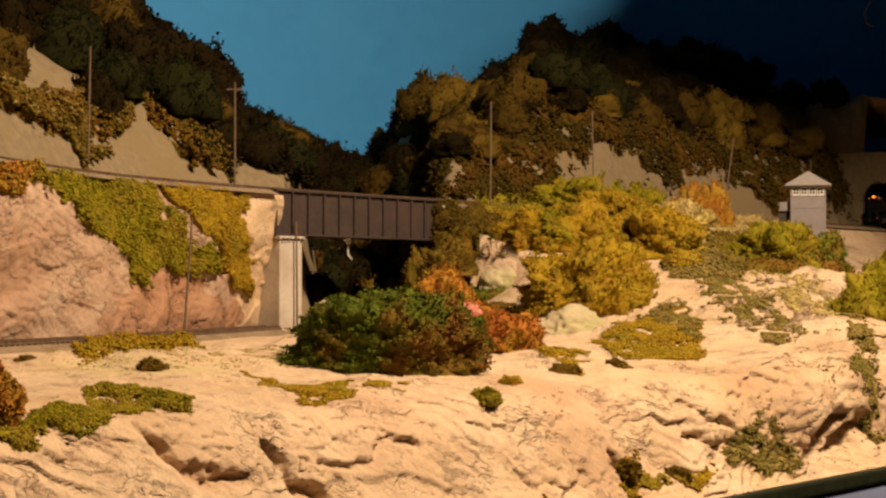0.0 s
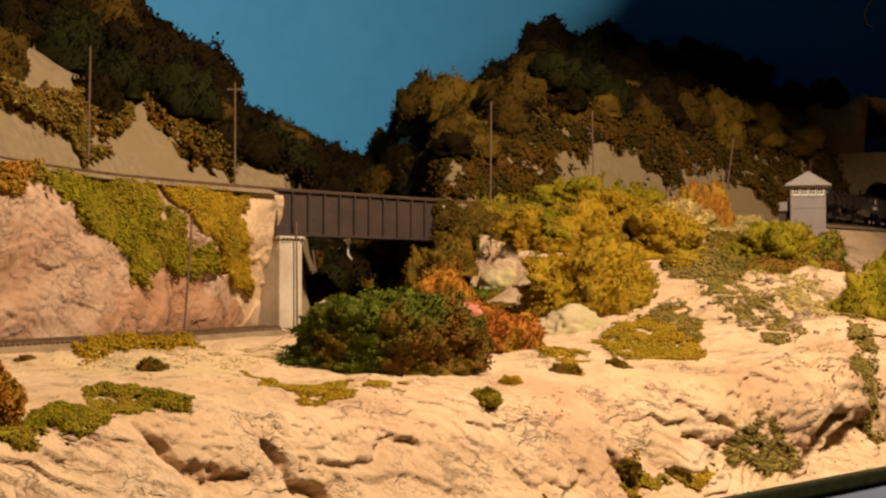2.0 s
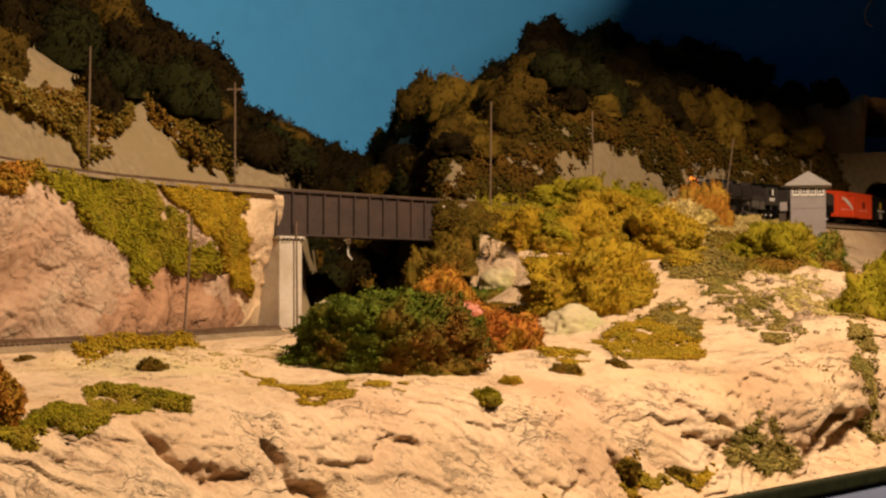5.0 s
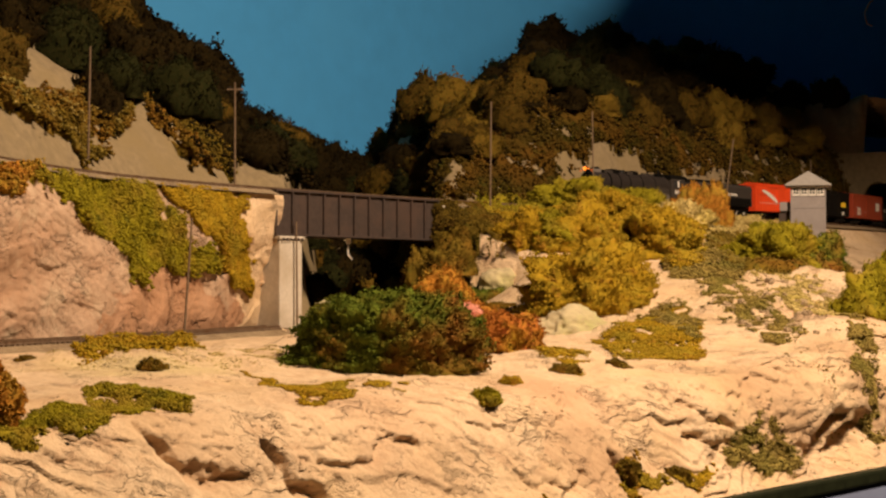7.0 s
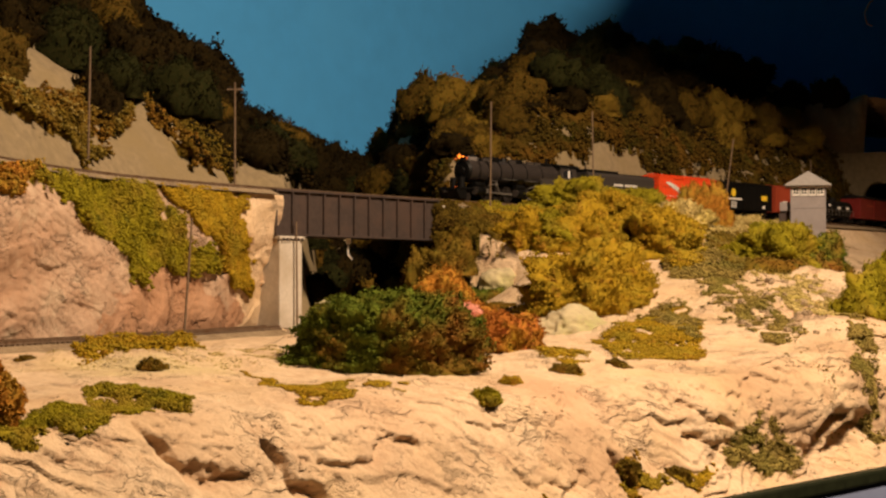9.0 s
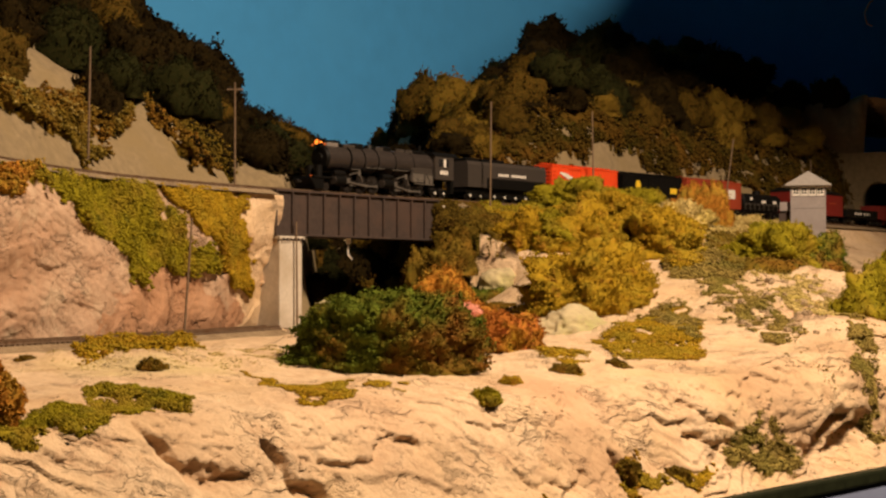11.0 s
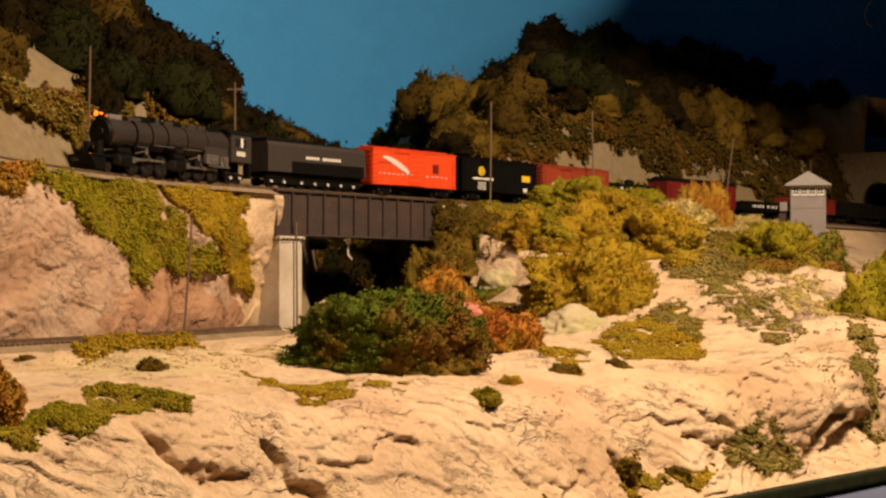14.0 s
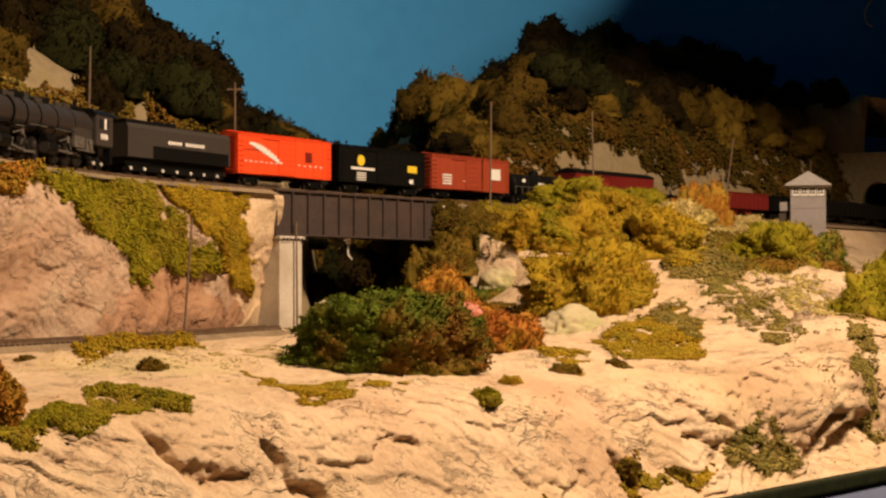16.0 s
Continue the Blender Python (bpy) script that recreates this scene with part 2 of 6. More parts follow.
M = dict(
    plaster=surface("painted_plaster", (.64, .48, .315), .9, grain=170, vary=.10, bump=.5, second=(.60, .43, .25), big=11, third=(.50, .33, .20), size=.0016, rock=True),
    bluff_low=surface("rust_washed_plaster", (.40, .225, .130), .9, grain=170, vary=.14, bump=.5, second=(.45, .27, .17), big=16, third=(.33, .18, .10), size=.0016, rock=True),
    bluff=surface("pink_washed_plaster", (.47, .325, .225), .9, grain=170, vary=.12, bump=.5, second=(.42, .255, .16), big=13, third=(.53, .41, .29), size=.0016, rock=True),
    hillside=surface("hillside_plaster", (.225, .172, .10), .9, grain=130, vary=.2, bump=.6, second=(.22, .165, .085), big=10, size=.002),
    green_dark=surface("dark_green_foam", (.085, .110, .013), .95, grain=140, vary=.4, second=(.20, .085, .018), big=17, third=(.07, .10, .013), islands=.2, spec=.05, bump=.8, size=.0015),
    green=surface("green_foam", (.23, .195, .012), .95, grain=140, vary=.35, second=(.28, .20, .022), big=25, third=(.12, .12, .018), islands=.18, spec=.05, bump=.8, size=.0015),
    gold=surface("golden_foam", (.33, .215, .015), .95, grain=140, vary=.3, second=(.29, .22, .022), big=30, third=(.32, .15, .022), islands=.18, spec=.05, bump=.8, size=.0015),
    straw=surface("straw_foam", (.26, .195, .055), .95, grain=140, vary=.3, second=(.20, .17, .04), big=28, third=(.16, .11, .03), islands=.18, spec=.05, bump=.8, size=.0015),
    cream=surface("pale_foam", (.46, .36, .14), .95, grain=140, vary=.3, second=(.34, .27, .07), big=30, islands=.18, spec=.05, bump=.8, size=.0015),
    orange=surface("orange_foam", (.34, .15, .022), .95, grain=140, vary=.3, second=(.30, .21, .03), big=40, islands=.18, spec=.05, bump=.8, size=.0015),
    red=surface("red_foam", (.30, .105, .020), .95, grain=140, vary=.3, second=(.30, .19, .020), big=28, third=(.30, .075, .03), islands=.18, spec=.05, bump=.8, size=.0015),
    pink=surface("pink_fibre", (.62, .26, .20), .8, grain=140, vary=.15, second=(.5, .2, .12), big=40, bump=.4),
    # dark foams for woods and gap: their near-black colour also holds the shade there
    woods=surface("shade_darkened_brown_foam", (.011, .0075, .0022), .95, grain=100, vary=.4, second=(.024, .014, .003), big=16, third=(.015, .017, .005), islands=.25, spec=.05, bump=.8, size=.0015),
    woods_green=surface("shade_darkened_green_foam", (.013, .015, .004), .95, grain=100, vary=.4, second=(.022, .018, .005), big=16, islands=.25, spec=.05, bump=.8, size=.0015),
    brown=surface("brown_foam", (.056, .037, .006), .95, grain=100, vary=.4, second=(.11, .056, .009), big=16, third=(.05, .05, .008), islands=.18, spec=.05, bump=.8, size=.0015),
    olive=surface("olive_brown_foam", (.125, .085, .012), .95, grain=100, vary=.4, second=(.17, .085, .013), big=18, third=(.08, .08, .013), islands=.18, spec=.05, bump=.8, size=.0015),
    black=surface("black_paint", (.012, .012, .013), .45, grain=400, vary=.3, bump=.1),
    sky=surface("blue_backdrop_paint", (.052, .29, .66), .85, grain=25, vary=.05, bump=.05, second=(.057, .305, .68), big=2),
    steel=surface("rail_steel", (.22, .15, .10), .5, metal=.6, grain=300, vary=.3, second=(.16, .09, .05), big=60),
    tie=surface("tie_wood", (.16, .11, .075), .9, grain=500, vary=.4, islands=.3),
    ballast=surface("ballast", (.28, .21, .13), .95, grain=900, vary=.5, bump=1, size=.0008, second=(.20, .14, .08), big=50),
    girder=surface("girder_paint", (.052, .038, .034), .6, grain=200, vary=.25, second=(.07, .046, .038), big=30),
    concrete=surface("pale_concrete", (.52, .47, .40), .85, grain=250, vary=.12, second=(.42, .36, .28), big=25, bump=.3),
    boulder=surface("mossy_plaster", (.46, .39, .24), .9, grain=170, vary=.12, bump=.5, second=(.38, .36, .16), big=22, third=(.36, .28, .18), size=.0016),
    wood=surface("pole_wood", (.16, .11, .07), .85, grain=300, vary=.3),
    fascia=surface("pale_blue_fascia", (.24, .29, .47), .6, grain=60, vary=.06, bump=.05),
    trim=surface("dark_green_trim", (.012, .016, .006), .6, grain=120, vary=.3, bump=.2),
    room=surface("room_paint", (.035, .03, .026), .9, grain=30, vary=.1, second=(.04, .034, .03), big=1),
)


# ---- mesh helpers ----
def mesh_np(name, verts, faces, mats, smooth=False, soft=0):
    me = bpy.data.meshes.new(name)
    verts, faces = np.asarray(verts, np.float32), np.asarray(faces, np.int32)
    k = faces.shape[1]
    me.vertices.add(len(verts))
    me.vertices.foreach_set("co", verts.ravel())
    me.loops.add(faces.size)
    me.loops.foreach_set("vertex_index", faces.ravel())
    me.polygons.add(len(faces))
    me.polygons.foreach_set("loop_start", np.arange(0, faces.size, k, dtype=np.int32))
    me.polygons.foreach_set("use_smooth", np.arange(len(faces)) < soft if soft else np.full(len(faces), smooth))
    me.update(calc_edges=True)
    for m in (mats if isinstance(mats, (list, tuple)) else [mats]):
        me.materials.append(m)
    return me


def part(name, bm, material, parent, label=""):
    me = bpy.data.meshes.new(name)
    bm.to_mesh(me)
    bm.free()
    for m in (material if isinstance(material, (list, tuple)) else [material]):
        me.materials.append(m)
    ob = new(name, me)
    ob.parent = parent
    return tagged(ob, label)


def box(bm, x0, x1, y0, y1, z0, z1, bevel=0.0, m=None):
    vs = bmesh.ops.create_cube(bm, size=1)["verts"]
    for v in vs:
        v.co = Vector(((x0 + x1) / 2 + v.co.x * (x1 - x0), (y0 + y1) / 2 + v.co.y * (y1 - y0), (z0 + z1) / 2 + v.co.z * (z1 - z0)))
    if m is not None:
        bmesh.ops.transform(bm, matrix=m, verts=vs)
    if bevel:
        es = list({e for v in vs for e in v.link_edges})
        bmesh.ops.bevel(bm, geom=es, offset=bevel, segments=2, affect="EDGES", profile=.6)
    return vs


def rod(bm, a, b, r0, r1=None, n=10):
    """A round bar from a to b."""
    a, b = Vector(a), Vector(b)
    vs = bmesh.ops.create_cone(bm, cap_ends=True, segments=n, radius1=r0, radius2=r0 if r1 is None else r1, depth=(b - a).length)["verts"]
    bmesh.ops.transform(bm, matrix=Matrix.Translation((a + b) / 2) @ (b - a).to_track_quat("Z", "Y").to_matrix().to_4x4(), verts=vs)
    return vs


def empty(name, m, label, category, group="", kind=""):
    ob = new(name)
    ob.empty_display_size = .02
    ob.matrix_world = m
    return tagged(ob, label, category, group, kind)


TET = np.array(((1, 1, 1), (-1, -1, 1), (-1, 1, -1), (1, -1, -1)), float) * .75
TETF = np.array(((0, 1, 3), (0, 2, 1), (0, 3, 2), (1, 2, 3)))


def crumbs(points, sizes, rs, flat=1.0):
    """Small irregular foam crumbs at points: vertices and triangles."""
    n = len(points)
    q = rs.randn(n, 4)
    q /= np.linalg.norm(q, axis=1)[:, None]
    w, x, y, z = q.T
    rot = np.stack((1 - 2 * (y * y + z * z), 2 * (x * y - z * w), 2 * (x * z + y * w), 2 * (x * y + z * w), 1 - 2 * (x * x + z * z), 2 * (y * z - x * w), 2 * (x * z - y * w), 2 * (y * z + x * w), 1 - 2 * (x * x + y * y)), 1).reshape(n, 3, 3)
    v = TET[None] * (0.6 + .9 * rs.rand(n, 4, 1))
    v = np.einsum("nij,nkj->nki", rot, v)
    v[:, :, 2] *= flat
    v = v * np.asarray(sizes)[:, None, None] + np.asarray(points)[:, None]
    f = TETF[None] + 4 * np.arange(n)[:, None, None]
    return v.reshape(-1, 3), f.reshape(-1, 3)


def ico(sub):
    bm = bmesh.new()
    bmesh.ops.create_icosphere(bm, subdivisions=sub, radius=1)
    v = np.array([tuple(x.co) for x in bm.verts])
    f = np.array([[x.index for x in p.verts] for p in bm.faces])
    bm.free()
    return v, f


ICO = {k: ico(k) for k in (3, 4, 5)}


def foliage(seed, rx, ry, rz, sub=4, n=900, crumb=.0022, lump=.35, freq=1.6):
    """A lumpy foam or lichen clump: an uneven core thick with crumbs. Its base is at z = 0."""
    rs = np.random.RandomState(seed)
    v, f = ICO[sub]
    o = rs.rand(3) * 50

    def shape(p):
        a = fbm(p[:, 0] * freq + o[0], p[:, 1] * freq + o[1], p[:, 2] * freq + o[2], 3)
        b = abs(fbm(p[:, 0] * freq * 3 + o[1], p[:, 1] * freq * 3 + o[2], p[:, 2] * freq * 3 + o[0], 4, .65))
        c = abs(fbm(p[:, 0] * freq * 7 + o[2], p[:, 1] * freq * 7 + o[0], p[:, 2] * freq * 7 + o[1], 2))
        r = 0.82 + lump * a + .16 * b + .07 * c
        out = p * r[:, None]
        out[:, 2] = np.where(out[:, 2] < -.35, -.35, out[:, 2])
        return out
    core = shape(v) * (rx, ry, rz)
    d = rs.randn(n, 3)
    d /= np.linalg.norm(d, axis=1)[:, None]
    d[:, 2] = abs(d[:, 2]) * 1.0 - .25 * rs.rand(n)
    d /= np.linalg.norm(d, axis=1)[:, None]
    pts = shape(d) * (rx, ry, rz) * (0.97 + .07 * rs.rand(n, 1))
    cv, cf = crumbs(pts, crumb * (.5 + 1.1 * rs.rand(n)), rs)
    verts = np.concatenate((core, cv))
    verts[:, 2] += .30 * rz
    return verts, np.concatenate((f, cf + len(core)))


def bush(x, y, rx, ry, rz, tint, label, seed, sub=0, n=3000, crumb=.0011, turn=0.0, lump=.35, freq=1.6, sink=.30, category="bush", z=None):
    sub = sub or (5 if n > 3000 else 4)
    me = mesh_np("foliage", *foliage(seed, rx, ry, rz, sub, int(n * 1.9), crumb * .66, lump, freq), M[tint], soft=len(ICO[sub][1]))
    ob = new("bush", me)
    ob.matrix_world = pose(x, y, (height(x, y) if z is None else z + EYE_Z) - sink * rz, 0, 0, turn)
    return tagged(ob, label, category, "bushes on the layout")


# ---- setting: room, backdrop, layout edge ----
def slab(name, x0, x1, y0, y1, z0, z1, mat, label, category, m=None, bevel=0.0):
    bm = bmesh.new()
    box(bm, x0, x1, y0, y1, z0, z1, bevel)
    ob = part(name, bm, mat, None, label)
    if m is not None:
        ob.matrix_world = m
    ob["kind"], ob["category"] = "structure", category
    return ob


slab("floor", -3.2, 4.2, -2.6, 5.2, -.06, 0, M["room"], "grey brown room floor in front of the layout", "floor")
slab("ceiling", -3.2, 4.2, -2.6, 5.2, 2.6, 2.68, M["room"], "dim painted room ceiling", "ceiling")
slab("wall_south", -3.2, 4.2, -2.7, -2.6, 0, 2.6, M["room"], "dim painted room wall behind the aisle", "wall")
slab("wall_north", -3.2, 4.2, 5.2, 5.3, 0, 2.6, M["room"], "dim painted room wall", "wall")
slab("wall_west", -3.3, -3.2, -2.6, 5.2, 0, 2.6, M["room"], "dim painted room wall", "wall")
slab("wall_east", 4.2, 4.3, -2.6, 5.2, 0, 2.6, M["room"], "dim painted room wall", "wall")

EDGE = Matrix.Translation((0.19, 1.088, EYE_Z)) @ pose(0, 0, 0, 0, 0, math.degrees(math.atan2(UA[1], UA[0])))
# in EDGE's space x runs along the layout's front edge and y into the layout


def build_backdrop():
    """A thin board, straight behind the hills and bent forward at the dark end."""
    line = [xy(-1.7, 1.32), xy(-.5, 1.32), xy(.6, 1.32), xy(1.3, 1.32)]
    line += [(.20, 3.13), (.34, 3.235), (.52, 3.29), (.75, 3.30), (1.3, 3.30), (2.6, 3.30)]
    bm = bmesh.new()
    front = [[bm.verts.new((x, y, EYE_Z + z)) for z in (-.6, 1.1)] for x, y in line]
    back = [[bm.verts.new((x - .008, y + .012, EYE_Z + z)) for z in (-.6, 1.1)] for x, y in line]
    for a, c in zip(range(len(line) - 1), range(1, len(line))):
        bm.faces.new((front[a][0], front[c][0], front[c][1], front[a][1]))
        bm.faces.new((back[c][0], back[a][0], back[a][1], back[c][1]))
        bm.faces.new((front[a][1], front[c][1], back[c][1], back[a][1]))
    ob = part("backdrop", bm, M["sky"], None, "plain sky-blue painted backdrop board behind the hills")
    for p in ob.data.polygons:
        p.use_smooth = True
    ob["kind"], ob["category"] = "structure", "backdrop"


build_backdrop()
slab("trim", -1.2, 2.3, -.0065, .004, -.1535, -.143, M["trim"], "dark green rounded edge strip along the layout front", "trim", EDGE, .002)
slab("fascia", -1.2, 2.3, -.004, .004, -.75, -.1536, M["fascia"], "pale blue fascia board below the layout edge", "fascia", EDGE)


def build_shelf():
    """The dark shelf board over the tunnel end: unseen, added to shade hill and backdrop."""
    bm = bmesh.new()
    # outline set by where the lamp's shade should fall on hill and backdrop
    rim = [(.43, 1.70), (.70, 1.56), (.92, 1.36), (2.6, 1.10), (2.6, 3.285), (.50, 3.285)]
    lo = [bm.verts.new((x, y, EYE_Z + .750)) for x, y in rim]
    hi = [bm.verts.new((x, y, EYE_Z + .785)) for x, y in rim]
    bm.faces.new(lo[::-1])
    bm.faces.new(hi)
    for k in range(len(rim)):
        bm.faces.new((lo[k], lo[(k + 1) % len(rim)], hi[(k + 1) % len(rim)], hi[k]))
    ob = part("shade_board", bm, M["black"], None, "unseen dark shelf board added to shade the wooded hill")
    ob["kind"], ob["category"] = "structure", "shelf"


build_shelf()


LAND = {}


def facets(u, q, z, a, b, c, seed):
    """Broken rock: each cell of an uneven lattice (a by b by c metres) tilts its own plane, with sharp creases between."""
    rs = np.random.RandomState(seed)
    jit, tilt = rs.rand(4096, 3), rs.randn(4096, 3) * .55
    z = z + .22 * u
    p = np.stack((u / a, q / b, z / c), 1)
    p = p + .35 * np.stack((vnoise(p[:, 0], p[:, 1], p[:, 2]), vnoise(p[:, 0] + 9, p[:, 1], p[:, 2]), vnoise(p[:, 0], p[:, 1] + 9, p[:, 2])), 1)
    base = np.floor(p).astype(int)
    best = np.full(len(p), 9.0)
    val = np.zeros(len(p))
    for i in (-1, 0, 1):
        for j in (-1, 0, 1):
            for k in (-1, 0, 1):
                cell = base + (i, j, k)
                h = (cell[:, 0] * 73 + cell[:, 1] * 1301 + cell[:, 2] * 317) & 4095
                d = p - (cell + jit[h])
                e = (d * d).sum(1)
                near_ = e < best
                best = np.where(near_, e, best)
                val = np.where(near_, (d * tilt[h]).sum(1) + (jit[h, 0] - .5) * .9, val)
    return val


# clefts in the rock face, in its elevation: points (u, z), half width, depth
CLEFTS = (
    (((-.441, -.081), (-.433, -.089), (-.413, -.092), (-.392, -.099)), .0050, .011),
    (((-.372, -.092), (-.366, -.104), (-.343, -.112)), .0050, .012),
    (((-.338, -.092), (-.315, -.095), (-.287, -.093), (-.258, -.096)), .0030, .006),
    (((.004, -.105), (.033, -.109), (.070, -.114)), .0040, .009),
    (((.027, -.085), (.060, -.094), (.082, -.105)), .0030, .007),
    (((.216, -.103), (.172, -.132)), .0110, .022),
    (((.257, -.112), (.187, -.139)), .0110, .022),
    (((.418, -.029), (.330, -.055), (.308, -.064), (.275, -.118)), .0150, .034),
    (((-.076, -.118), (-.092, -.135)), .0060, .014),
    (((.051, -.061), (.068, -.063), (.134, -.059)), .0020, .004),
    (((-.191, -.113), (-.156, -.120), (-.116, -.121)), .0026, .005),
    (((.087, -.077), (.144, -.076), (.185, -.073)), .0026, .005),
    (((-.198, -.084), (-.172, -.090), (-.116, -.087)), .0022, .004))


def cleft_depth(u, z):
    out = np.zeros(len(u))
    ju, jz = u + .007 * fbm(u * 45, z * 45, 0 * u, 4), z + .006 * fbm(u * 45, z * 45, 0 * u + 5, 4)
    for pts, half, deep in CLEFTS:
        best = np.full(len(u), 9.0)
        for (a, b), (c, d) in zip(pts, pts[1:]):
            t = np.clip(((ju - a) * (c - a) + (jz - b) * (d - b)) / ((c - a) ** 2 + (d - b) ** 2), 0, 1)
            best = np.minimum(best, np.hypot(ju - a - t * (c - a), jz - b - t * (d - b)))
        out = np.maximum(out, deep * sstep(half * 1.3, 0, best))
    return out


def beds(u, q, z):
    """Bedded rock: layers of two thicknesses whose lower lips stand out over the layer below, in patches."""
    b = z + .050 * fbm(u * 3.2, q * 2, 0 * u + 6, 2) + .012 * fbm(u * 13, q * 13, z * 13, 3)
    out = .009 * fbm(u * 6, q * 5, z * 8, 3)
    for k, (rate, amp, fr) in enumerate(((52, .0030, 6), (125, .0030, 9), (290, .0022, 14))):
        f = b * rate + .3 * vnoise(u * 30, q * 30, z * 30)
        f = f - np.floor(f)
        patch = np.clip(.22 + 1.25 * fbm(u * fr, q * fr, z * fr + 11 * k, 3), 0, 1)
        out = out + amp * patch * (np.minimum(1 - f, f * 9) - .5)
    ridge = 1 - abs(fbm(u * 24 + q * 9, q * 24, z * 42, 5, .6))
    return out - .0030 * np.maximum(ridge - .88, 0) / .12


def build_land():
    us = np.concatenate((np.arange(-.85, -.56, .008), np.arange(-.56, .42, .0016), np.arange(.42, .62, .0026), np.arange(.62, 1.15, .005), np.arange(1.15, 2.1, .012)))
    qs = np.concatenate((np.arange(0, .085, .0011), np.arange(.085, .16, .0022), np.arange(.16, .40, .0036), np.arange(.40, .62, .0022), np.arange(.62, .70, .004), np.arange(.70, 1.32, .010)))
    U, Q = np.meshgrid(us, qs, indexing="ij")
    X, Y = xy(U.ravel(), Q.ravel())
    z, w, wl, s, u, q = ground(X, Y)
    gq = np.gradient(z.reshape(U.shape), axis=1) / np.gradient(Q, axis=1)
    steep = np.clip((abs(gq.ravel()) - .25) / .5, 0, 1)
    front = sstep(.17, .08, q)
    face = front * np.maximum(steep, sstep(.10, .05, q)) * sstep(-.001, .010, q)
    clear = sstep(.012, .03, abs(w)) * sstep(.014, .03, abs(wl))
    bluff = (s > .12) * sstep(.018, .04, w) * sstep(-.018, -.04, wl)
    out = face * (beds(u, q, z) - cleft_depth(u, z)) + .016 * sstep(-.140, -.085, z) * sstep(.16, .05, q) * sstep(.02, .16, u) * sstep(.6, .4, u)
    out = out - bluff * .008
    X, Y = X - QA[0] * out, Y - QA[1] * out
    # the bare slopes and the ledge: shallow broken steps
    slope = sstep(.04, .09, q) * sstep(.42, .30, q) * clear
    z = z + slope * (.0022 * fbm(u * 26, q * 26, 0 * u + 4, 4) - .003 * np.maximum(.25 - abs(fbm(u * 10 + q * 6, q * 16, 0 * u + 8, 3)), 0) * 4 * sstep(-.1, .2, u)) + face * .0015 * fbm(u * 60, q * 60, z * 60, 3)
    n1, n2 = U.shape
    idx = np.arange(n1 * n2).reshape(n1, n2)
    f = np.stack((idx[:-1, :-1], idx[1:, :-1], idx[1:, 1:], idx[:-1, 1:]), -1).reshape(-1, 4)
    c = f.mean(1)
    sf, wf, zf = s[f].mean(1), w[f].mean(1), z[f].max(1)
    keep = (Y[f].max(1) < 3.285) & ~((sf > .138) & (wf > .0205) & (wf < .07) & (zf > -.041)) & ~((sf < -1.305) & (sf > -1.37) & (abs(wf) < .030))
    f = f[keep]
    v = np.stack((X, Y, z + EYE_Z), 1)
    e1, e2 = v[f[:, 2]] - v[f[:, 0]], v[f[:, 3]] - v[f[:, 1]]
    nr = np.cross(e1, e2)
    ar = np.linalg.norm(nr, axis=1)
    LAND.update(v=v, f=f, area=ar, normal=nr / (ar[:, None] + 1e-12), mid=v[f].mean(1), u=u[f].mean(1), w=wf[keep], wl=wl[f].mean(1), s=sf[keep])
    LAND.update(cliff=np.zeros(len(f), bool))
    me = mesh_np("land", v, f, [M["plaster"], M["hillside"]], True)
    mi = (wf[keep] < -.03).astype(np.int32)
    me.polygons.foreach_set("material_index", mi)
    ob = new("ground", me)
    tagged(ob, "cream and pink painted plaster land with rock faces", "ground", kind="structure")
    return ob


build_land()


